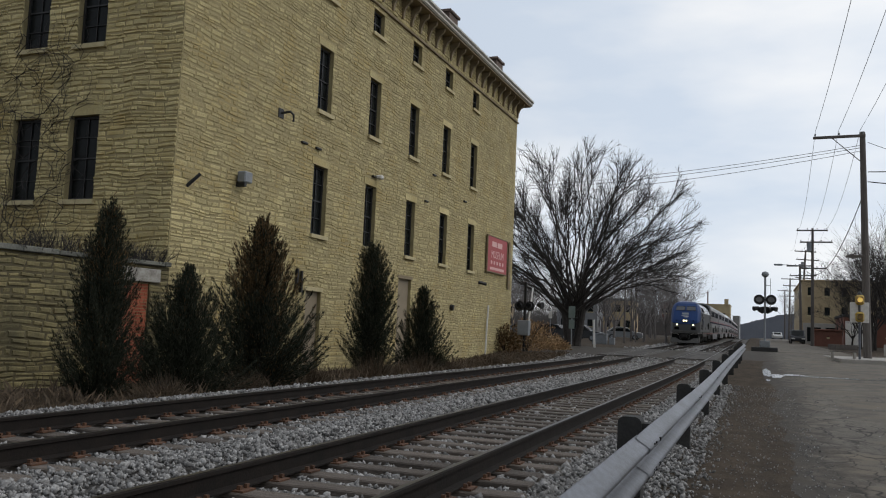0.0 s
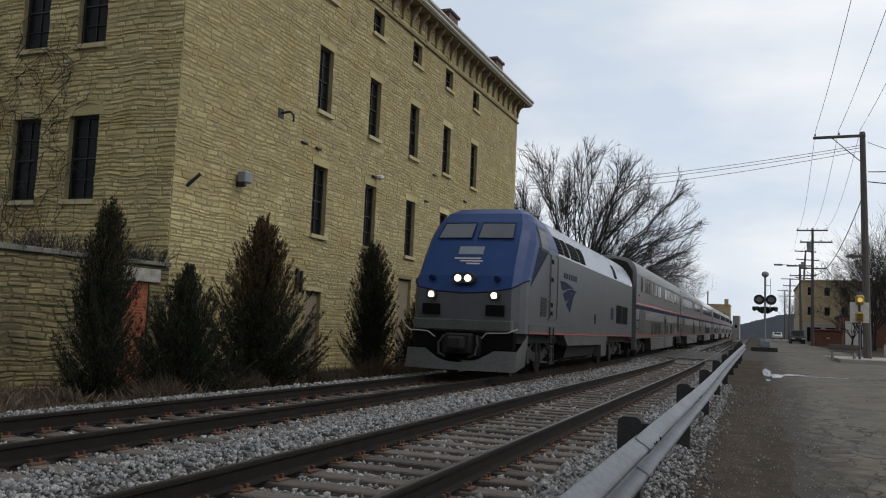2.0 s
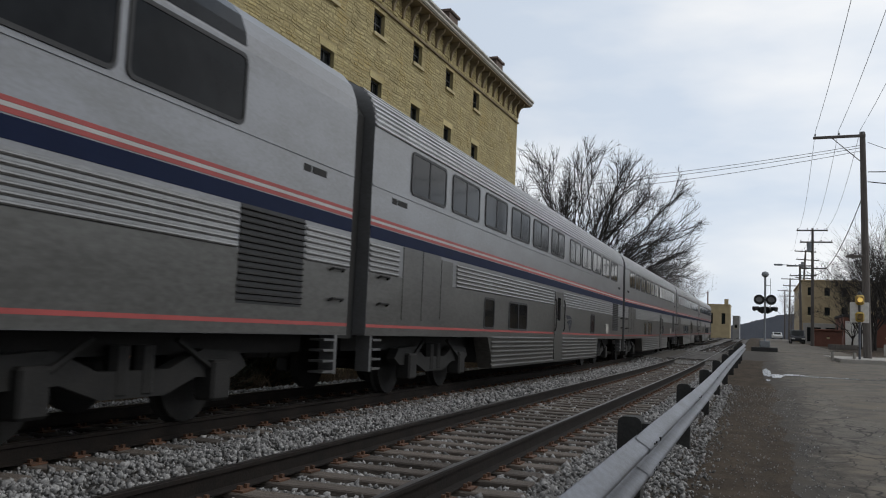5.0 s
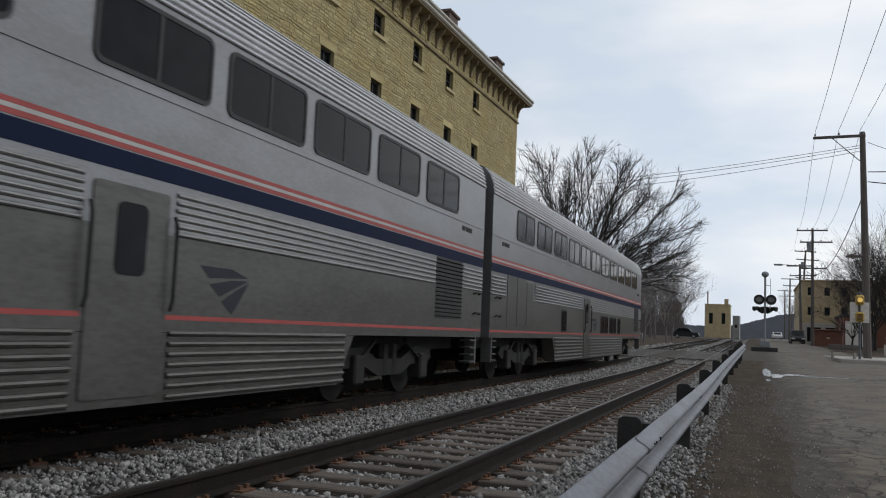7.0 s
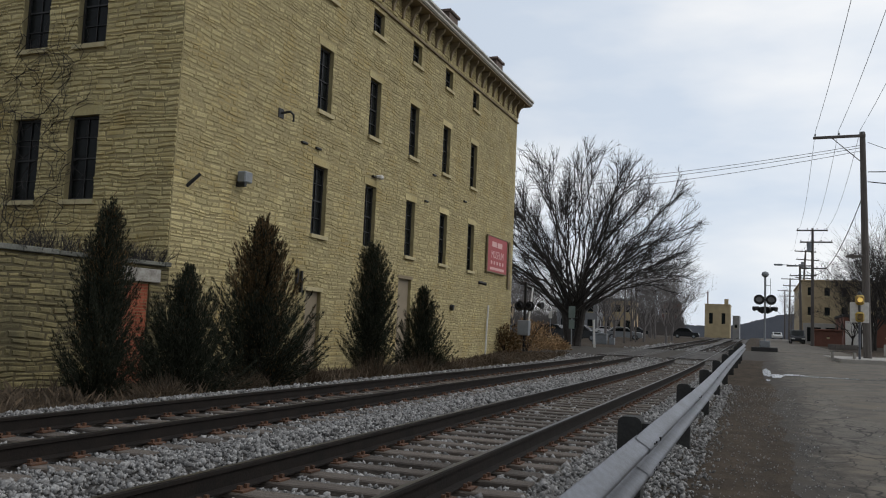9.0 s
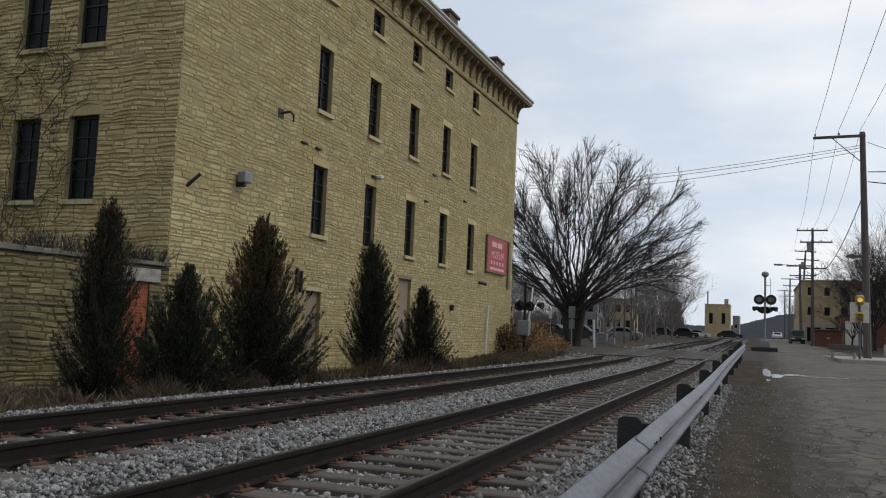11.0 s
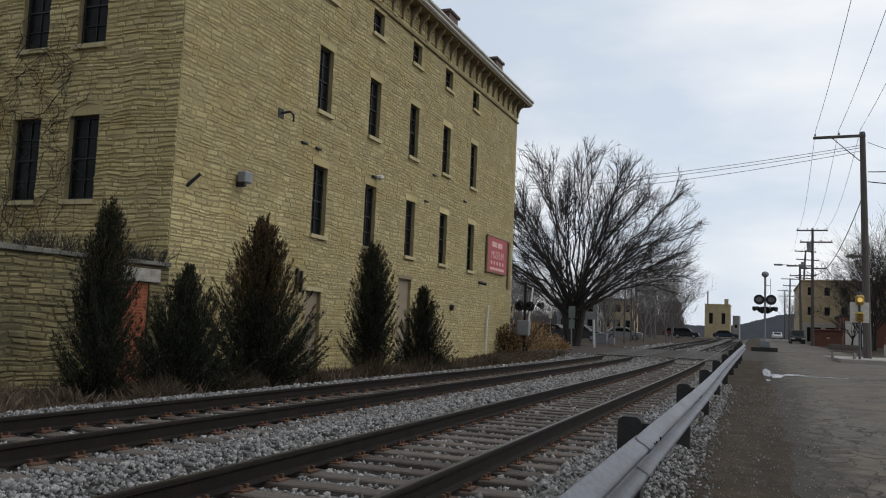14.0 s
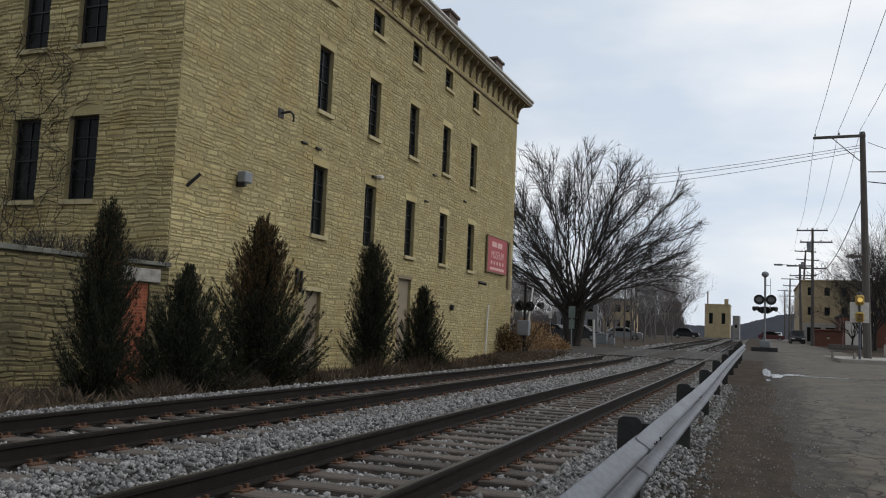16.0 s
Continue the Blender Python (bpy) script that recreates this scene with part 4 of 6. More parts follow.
def bare_tree(seed, height, limbs, levels, label, spread=1.0, trunk=.2, trunk_r=.35, m=None, group="", thin=1.0, far=False, wander=.16, up=.25, fork=(2, 4)):
    rng = np.random.default_rng(seed)
    t = thing("bare_tree", label, "tree", m, group)
    mbs = [MB(), MB()]
    th = height * trunk
    trunk_top = Vector((rng.normal(0, .15), rng.normal(0, .15), th))
    mbs[0].tube([(0, 0, -.2), (0, 0, .15), (0, 0, th * .4), trunk_top], [trunk_r * 1.5, trunk_r * 1.15, trunk_r, trunk_r * .95], 9)
    for k in range(limbs):
        w = 2 * math.pi * (k + rng.uniform(-.3, .3)) / limbs
        tilt = rng.uniform(.15, 1.0) * spread
        d = Vector((math.cos(w) * math.sin(tilt), math.sin(w) * math.sin(tilt), math.cos(tilt)))
        start = Vector((trunk_top.x * .8, trunk_top.y * .8, th * rng.uniform(.78, 1.0)))
        grow(rng, mbs, start, d, (height - th) * rng.uniform(.42, .56), trunk_r * rng.uniform(.4, .6) * thin, 0, levels, wander=wander, up=up, fork=fork)
    def raw(mb, name, material):
        me = bpy.data.meshes.new(name)
        me.from_pydata(mb.v, [], mb.f)
        me.materials.append(material)
        return me
    # far trees take the haze-paled colour for trunk and twigs
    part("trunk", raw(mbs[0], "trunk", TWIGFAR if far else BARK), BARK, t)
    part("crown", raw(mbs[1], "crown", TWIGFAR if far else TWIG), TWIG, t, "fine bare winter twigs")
    return t


def spreading_tree(seed, m):
    """A broad vase-shaped tree: a double stem, arching limbs that fan out to a dome, and three orders of twigs."""
    rng = np.random.default_rng(seed)
    t = thing("bare_tree", "large spreading bare tree with a forked trunk", "tree", m)
    limbs, twigs = MB(), MB()
    mid, reach = np.array([0, 0, 7.3]), np.array([10.4, 8.5, 8.4])
    def arc(mb, a, c, b, r0, r1, n, sides):
        ts = np.linspace(0, 1, n + 1)
        pts = [(1 - q) ** 2 * a + 2 * q * (1 - q) * c + q * q * b for q in ts]
        pts = [pts[0]] + [p + rng.normal(0, .012 * np.linalg.norm(b - a), 3) for p in pts[1:]]
        mb.tube(pts, [r0 + (r1 - r0) * q for q in ts], sides, cap=False)
        return pts
    def inside(p):
        return np.linalg.norm((p - mid) / reach) < 1.03 or p[2] < 4
    def shoot(mb_level, pts, r, count, size, spread):
        """Side shoots along a limb, each turned outwards and upwards."""
        made = []
        for _ in range(count):
            q = rng.uniform(.28, 1.0) * (len(pts) - 1)
            i = min(int(q), len(pts) - 2)
            a = pts[i] + (pts[i + 1] - pts[i]) * (q - i)
            d = (pts[i + 1] - pts[i]) / np.linalg.norm(pts[i + 1] - pts[i])
            out = (a - np.array([0, 0, 4.5]))
            out /= np.linalg.norm(out) + .01
            d = d + rng.normal(0, spread, 3) + .25 * out + np.array([0, 0, .12])
            d /= np.linalg.norm(d)
            L = size * rng.uniform(.6, 1.25)
            b = a + d * L
            if not inside(b):
                b = a + d * L * .45
            c = (a + b) / 2 + rng.normal(0, .07 * L, 3) - np.array([0, 0, .04 * L])
            made.append(arc(mb_level, a, c, b, r, r * .45, 3, 4 if mb_level is limbs else 3))
        return made
    for x, w in ((-.38, .36), (.42, .33)):
        limbs.tube([(x * .6, 0, -.2), (x * .75, 0, .3), (x * 1.2, 0, 1.4), (x * 1.7, .1, 2.9)], [w * 1.35, w, w * .9, w * .85], 9)
    for k in range(46):
        az = 2 * math.pi * (k * .618034 + rng.uniform(-.04, .04))
        el = math.asin(-.3 + 1.29 * (k + .5) / 46)
        end = mid + reach * .8 * np.array([math.cos(az) * math.cos(el), math.sin(az) * math.cos(el), math.sin(el)])
        start = np.array([rng.uniform(-.62, .66), rng.normal(0, .15), rng.uniform(1.6, 2.8)])
        ctrl = start + (end - start) * np.array([.42, .42, .48]) + np.array([0, 0, .9])
        main = arc(limbs, start, ctrl, end, rng.uniform(.075, .125), .028, 8, 6)
        for second in shoot(limbs, main, .03, 7, 2.8, .4):
            for third in shoot(twigs, second, .017, 7, 1.5, .46):
                shoot(twigs, third, .0105, 5, .8, .5)
        for third in shoot(twigs, main[4:], .022, 9, 1.3, .5):
            shoot(twigs, third, .013, 5, .7, .5)
    def raw(mb, name, material):
        me = bpy.data.meshes.new(name)
        me.from_pydata(mb.v, [], mb.f)
        me.materials.append(material)
        return me
    part("trunk", raw(limbs, "trunk", BARK), BARK, t, "dark forked trunk and arching limbs")
    part("crown", raw(twigs, "crown", TWIG), TWIG, t, "fine bare winter twigs")
    return t


def far_woods():
    rng = np.random.default_rng(31)
    mb = MB()
    for side, lo, hi, n in ((-1, .075, .34, 5200), (1, .105, .2, 900)):
        for _ in range(n):
            y = rng.uniform(190, 330)
            x = side * y * rng.uniform(lo, hi)
            h = rng.uniform(4, 10) * (.7 + .5 * noise.noise((x * .05, y * .02, 0)))
            z = ground_level(x, y) - .2
            px, pz = x, z
            lx = x + rng.normal(0, h * .12)
            mb.add([(x - .07, y, z), (x + .07, y, z), (lx, y, z + h)], [(0, 1, 2)])
            for _ in range(7):
                t = rng.uniform(.25, .95)
                bx, bz = x + (lx - x) * t, z + h * t
                L = h * rng.uniform(.12, .32)
                w = rng.uniform(-1.2, 1.2)
                ex, ez = bx + L * math.sin(w), bz + L * math.cos(w)
                mb.add([(bx - .03, y, bz), (bx + .03, y, bz), (ex, y, ez)], [(0, 1, 2)])
    me = bpy.data.meshes.new("far_woods")
    me.from_pydata(mb.v, [], mb.f)
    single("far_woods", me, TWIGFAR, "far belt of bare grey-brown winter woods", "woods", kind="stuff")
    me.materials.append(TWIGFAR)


def planting():
    far_woods()
    spots = ((12.84, -11.5, 3.75, .86, .05, .2, 0, "slim tall dark juniper against the yard wall", 21), (15.1, -11.3, 2.7, 1.62, 0.0, .05, 0, "low broad dark juniper beside the tracks", 22),
             (17.9, -11.2, 4.15, 1.5, .1, .6, 1, "large juniper with browned loose top", 23), (24.5, -11.3, 4.2, 1.02, .08, .1, 0, "dense pointed dark juniper by the mill wall", 24),
             (28.8, -11.3, 3.1, 1.3, 0.0, .10, 0, "small conical juniper by the mill wall", 25))
    for y, x, h, r, lean, tip, loose, label, seed in spots:
        j = juniper(seed, h, r, lean, tip, loose)
        tagged(j, label)
        j.matrix_world = pose(x, y, ground_level(x, y) - .02, 0, 0, seed * 40)
    # dead stems and grass along the foot of the walls
    rng = np.random.default_rng(8)
    grass = MB()
    def blade(x, y, h, wd, bend):
        z = ground_level(x, y)
        w = rng.uniform(0, 6.28)
        dx, dy = math.cos(w), math.sin(w)
        bx, by = rng.normal(0, bend, 2)
        grass.add([(x - dx * wd, y - dy * wd, z - .02), (x + dx * wd, y + dy * wd, z - .02), (x + bx * .4 + dx * wd * .6, y + by * .4 + dy * wd * .6, z + h * .6), (x + bx, y + by, z + h)], [(0, 1, 2), (0, 2, 3)])
    for _ in range(15000):
        y = rng.uniform(8, 46)
        x = rng.uniform(-13.2, -9.5)
        tall = .12 + .35 * max(0, noise.noise((x * .7, y * .5, 1.5))) + (.22 if -12.6 < x < -10.2 and rng.random() < .25 and y < 30 else 0)
        blade(x, y, tall * rng.uniform(.4, 1.2), .0032, .12)
    single("dead_grass", (lambda me: (me.from_pydata(grass.v, [], grass.f), me.materials.append(DRYGRASS), me)[2])(bpy.data.meshes.new("dead_grass")), DRYGRASS, "dead grass and brown weed stems beside the tracks", "grass", kind="stuff")
    # dead brown scrub at the feet of the junipers
    for x, y, h, w in ((-10.75, 23.6, 1.0, .75), (-10.8, 27.6, .9, .8), (-10.9, 30.4, .7, .6), (-10.6, 19.4, .8, .7), (-10.6, 16.4, .7, .6), (-10.6, 13.6, .6, .6), (-11.0, 36.5, .8, .9)):
        scrub = MB()
        for _ in range(420):
            a, r = rng.uniform(0, 6.28), w * math.sqrt(rng.random())
            foot = np.array([math.cos(a) * r * .45, math.sin(a) * r * .45, -.03])
            tip = np.array([math.cos(a) * r, math.sin(a) * r, h * rng.uniform(.35, 1.0) * (1.1 - .6 * r / w)]) + rng.normal(0, .06, 3)
            mid = (foot + tip) / 2 + rng.normal(0, .05, 3)
            scrub.tube([foot, mid, tip], [.006, .0045, .002], 3, cap=False)
        single("dead_shrub", scrub, DRYGRASS, "dead brown scrub at the foot of the wall", "shrub", pose(x, y, ground_level(x, y)), "dead shrubs by the tracks")
    # russet shrubs at the corner of the mill
    for k, (x, y, h, w) in enumerate(((-12.2, 47.5, 1.9, 1.2), (-12.0, 49.8, 1.75, 1.25), (-11.6, 52.2, .8, 1.0), (-13.0, 45.6, 1.6, 1.0))):
        mb, stems = MB(), MB()
        for _ in range(1500):
            a, e = rng.uniform(0, 6.28), math.asin(rng.uniform(0.05, 1))
            r = rng.uniform(.45, 1.0)
            p = np.array([math.cos(a) * math.cos(e) * w * r, math.sin(a) * math.cos(e) * w * r, math.sin(e) * h * r])
            d = rng.normal(0, 1, 3) + p * 1.2
            d /= np.linalg.norm(d)
            s = np.cross(d, rng.normal(0, 1, 3))
            s /= np.linalg.norm(s)
            mb.add([p, p + d * .08 + s * .025, p + d * .2, p + d * .08 - s * .025], [(0, 1, 2), (0, 2, 3)])
        for _ in range(24):
            a = rng.uniform(0, 6.28)
            stems.tube([(0, 0, 0), (math.cos(a) * w * .4, math.sin(a) * w * .4, h * .55), (math.cos(a) * w * .7, math.sin(a) * w * .7, h * .85)], [.02, .012, .006], 3)
        sh = thing("shrub", "rounded russet winter shrub beside the street" if k != 3 else "dark bare shrub at the mill corner", "shrub", pose(x, y, ground_level(x, y) - .03), "shrubs at the corner")
        part("foliage", mb, SHRUB if k != 3 else NEEDLETIP, sh)
        part("stems", stems, BARK, sh)
    spreading_tree(41, pose(-12.9, 64.0, .26, 0, 0, 20))
    c = bare_tree(44, 12.3, 9, 3, "dark bare tree over the corner shop", .85, .2, .17, pose(11.3, 84, ground_level(11.3, 84)), "street trees", fork=(3, 4))
    d = bare_tree(45, 11.0, 8, 3, "dark bare tree beside the street corner", .9, .2, .15, pose(12.9, 88, ground_level(12.9, 88)), "street trees", fork=(3, 4))
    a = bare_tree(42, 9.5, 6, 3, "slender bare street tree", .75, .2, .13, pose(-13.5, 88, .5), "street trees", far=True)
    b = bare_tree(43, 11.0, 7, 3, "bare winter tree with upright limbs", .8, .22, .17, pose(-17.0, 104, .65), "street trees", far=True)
    spots = [(a, -11.6, 97, .9, 30), (b, -15.5, 118, 1.0, 100), (a, -13.5, 126, 1.25, 200), (b, -12.2, 138, 1.0, 10), (b, -24, 92, .8, 60), (a, -21, 80, .8, 130), (b, -28, 110, .9, 250), (a, -33, 120, 1.1, 300),
             (b, -14.0, 160, 1.05, 45), (a, -17, 150, 1.3, 95), (b, -40, 150, 1.2, 20), (b, -52, 190, 1.3, 70), (a, -30, 180, 1.4, 170), (b, -22, 200, 1.2, 220), (b, -18, 215, 1.1, 280), (a, -46, 130, 1.3, 330),
             (c, 9.9, 86, .8, 15), (d, 11.0, 93, 1.05, 140), (c, 14.2, 90, 1.0, 260), (d, 13.6, 100, 1.0, 80), (d, 10.2, 97, .8, 10), (c, 8.9, 92, .5, 300), (b, 8.4, 225, 1.1, 50), (a, 10.5, 240, 1.2, 190)]
    more = random.Random(77)
    for k in range(16):
        y = more.uniform(95, 230)
        spots.append((more.choice((a, b)), -y * more.uniform(.085, .27), y, more.uniform(.75, 1.25), more.uniform(0, 360)))
    for src, x, y, s, r in spots:
        if 160 < y < 170:
            y += 9
        copy_thing(src, pose(x, y, ground_level(x, y) - .05, 0, 0, r) @ Matrix.Diagonal((s, s, s, 1)))


# ---- street furniture and lines ----
def wire(pts, sag, r=.012, label="sagging overhead cable between poles", group="overhead cables"):
    a, b = Vector(pts[0]), Vector(pts[1])
    line = [a.lerp(b, k / 24) - Vector((0, 0, sag * 4 * (k / 24) * (1 - k / 24))) for k in range(25)]
    single("overhead_cable", MB().tube(line, r, 4), WIRE, label, "cable", group=group)


def utility_pole(x, y, z, h, arms, r=.17, lean=0.0, label="weathered timber utility pole with crossarms", transformer=False, one_sided=False, brace=True):
    p = thing("utility_pole", label, "utility pole", pose(x, y, z, 0, lean, 0), "utility poles")
    part("shaft", MB().tube([(0, 0, -.4), (0, 0, h * .5), (0, 0, h)], [r * 1.15, r, r * .75], 10), POLEWOOD, p)
    for za, wl, wr in arms:
        part("crossarm", MB().box(-wl, wr, -.2, -.05, za - .08, za + .08, .012), POLEWOOD, p)
        n = 3 if one_sided else 4
        for k in range(n):
            q = -wl + .12 + (wl + wr - .24) * k / (n - 1)
            part("insulator", MB().tube([(q, -.135, za + .07), (q, -.135, za + .16), (q, -.135, za + .2), (q, -.135, za + .26)], [.02, .05, .06, .03], 8), TINGREY, p)
        if brace:
            part("arm_brace", MB().tube([(-wl * .62, -.2, za - .07), (-.02, -.16, za - wl * .62)], .028, 6), POLEWOOD, p)
    if transformer:
        part("transformer", MB().tube([(-.35, 0, h * .8), (-.35, 0, h * .8 + .05), (-.35, 0, h * .8 + 1.0), (-.35, 0, h * .8 + 1.05)], [.2, .27, .27, .2], 12), TINGREY, p, "grey transformer can")
    return p


def crossing_signal():
    x, y = .66, 64.5
    z = road_level(60) + .0
    s = thing("crossing_signal", "railway crossing signal mast with paired round lamps", "railway signal", pose(x, y, z, 0, 0, 0))
    part("mast", MB().tube([(0, 0, 0), (0, 0, 5.3)], .075, 10), TINGREY, s)
    part("finial", MB().tube([(0, 0, 5.28), (0, 0, 5.36), (0, 0, 5.5), (0, 0, 5.64), (0, 0, 5.7)], [.08, .2, .26, .2, .05], 12), TINGREY, s, "round grey bell", smooth=True)
    part("base", MB().box(-.9, .85, -.5, .5, -.15, .34, .04), BLACK, s, "heavy dark base")
    part("base", MB().box(-.35, .35, -.3, .3, .342, .8, .04), TINGREY, s)
    part("bracket", MB().box(-.5, .5, -.12, -.04, 3.62, 3.72), BLACK, s)
    for q in (-.4, .4):
        h = part("lamp_head", MB().tube([(q, -.22, 3.68), (q, -.2, 3.68)], .36, 20), BLACK, s, "round black lamp target")
        part("lens", MB().tube([(q, -.27, 3.68), (q, -.225, 3.68)], .21, 16), LENS, h)
        part("hood", MB().tube([(q, -.5, 3.72), (q, -.23, 3.7)], [.22, .24], 16, cap=False), BLACK, h)
        g = part("side_lamp", MB().tube([(q - .25 * (1 if q < 0 else -1) * -1, -.1, 2.95), (q, .1, 3.0)], [.26, .18], 12), BLACK, s)
        part("side_hood", MB().tube([(q * 1.9, -.2, 3.02), (q * 1.1, 0, 3.1)], [.18, .12], 10), BLACK, g)
    part("conduit", MB().tube([(.35, 0, 3.2), (.36, 0, 5.2)], .02, 6).tube([(0, 0, 4.7), (.36, 0, 4.7)], .02, 6), TINGREY, s)


def beacon():
    x, y = 5.05, 50.0
    z = road_level(y)
    b = thing("warning_beacon", "amber flashing beacon over a square sign panel", "traffic beacon", pose(x + .15, y, z))
    yellow = mat("yellow beacon housing", (.5, .34, .06), (.36, .24, .05), 4, .5)
    part("post", MB().tube([(0, 0, 0), (0, 0, 3.7)], .06, 8), GALV, b)
    part("panel", MB().box(-.46, .46, .02, .05, 2.12, 3.2, .01), WHITE, b, "back of a pale sign panel")
    for zz, glow in ((3.32, AMBERGLOW), (2.42, AMBER)):
        hd = part("lamp_housing", MB().box(-.21, .21, -.28, .0, zz - .26, zz + .26, .08), yellow, b)
        part("visor", MB().tube([(0, -.5, zz), (0, -.285, zz)], [.17, .18], 14, cap=False), BLACK, hd)
        part("lens", MB().tube([(0, -.31, zz), (0, -.284, zz)], .13, 16), glow, hd, "lit amber lens" if glow is AMBERGLOW else "dull amber lens")
    part("cap", MB().tube([(0, 0, 3.58), (0, 0, 3.8)], [.16, .03], 10), BLACK, b)


def car(x, y, rz, paint, label, tall=0.0):
    c = thing("parked_car", label, "car", pose(x, y, ground_level(x, y) + .02, 0, 0, rz), "parked cars")
    hood, roof = .95 + tall * .4, 1.45 + tall
    loop = [(-2.2, .35), (-2.25, .7), (-2.1, hood - .1), (-1.1, hood), (-.45, roof - .04), (.2, roof), (1.2, roof - .05), (1.85, hood + .05), (2.2, hood - .08), (2.25, .45), (2.15, .3), (-2.1, .28)]
    part("body", MB().slab(loop, 0, -.86, .86), paint, c)
    gl = [(-.98, hood + .03), (-.42, roof - .1), (.2, roof - .06), (1.12, roof - .11), (1.62, hood + .06)]
    part("side_windows", MB().slab(gl, 0, -.865, .865), GLASS, c)
    part("windshield", MB().add([(-.72, -1.13, hood + .02), (.72, -1.13, hood + .02), (.66, -.5, roof - .07), (-.66, -.5, roof - .07)], [(0, 1, 2, 3)]), GLASS, c)
    for q in (-1.35, 1.4):
        for s in (-1, 1):
            w = part("wheel", MB().tube([(s * .68, q, .33), (s * .88, q, .33)], .33, 16), BLACK, c)
            part("rim", MB().tube([(s * .87, q, .33), (s * .89, q, .33)], .2, 10), TINGREY, w)
    for s in (-.6, .6):
        part("tail_light", MB().box(s - .18, s + .18, 2.2, 2.262, .68, .8), RED, c)
        part("headlight", MB().box(s - .2, s + .2, -2.262, -2.2, .6, .74), WHITE, c)
    return c


def block(name, label, x0, x1, y0, y1, z, h, material, rows, cols, parapet=.4, side_cols=3, win=(1.1, 1.7), first=1.0):
    """A far building: walls with set-in windows, roof and parapet."""
    b = thing(name, label, "building", pose((x0 + x1) / 2, (y0 + y1) / 2, z))
    w, d = (x1 - x0) / 2, (y1 - y0) / 2
    part("wall", MB().box(-w, w, -d, d, -1.5, h), material, b)
    part("roof", MB().box(-w - .15, w + .15, -d - .15, d + .15, h + .004, h + parapet, .05), ROOF if parapet > .3 else material, b)
    ph = (h - first) / rows
    for r in range(rows):
        zc = first + ph * (r + .5)
        for k in range(cols):
            xc = -w + 2 * w * (k + .5) / cols
            o = part("window", MB().box(xc - win[0] / 2, xc + win[0] / 2, -d - .03, -d + .1, zc - win[1] / 2, zc + win[1] / 2), GLASS, b)
            part("sill", MB().box(xc - win[0] / 2 - .1, xc + win[0] / 2 + .1, -d - .12, -d, zc - win[1] / 2 - .18, zc - win[1] / 2 - .005), PALE, o)
        for k in range(side_cols):
            yc = -d + 2 * d * (k + .5) / side_cols
            part("window", MB().box(-w - .03, -w + .1, yc - win[0] / 2, yc + win[0] / 2, zc - win[1] / 2, zc + win[1] / 2), GLASS, b)
            part("window", MB().box(w - .1, w + .03, yc - win[0] / 2, yc + win[0] / 2, zc - win[1] / 2, zc + win[1] / 2), GLASS, b)
    return b


TRAFFIC = []


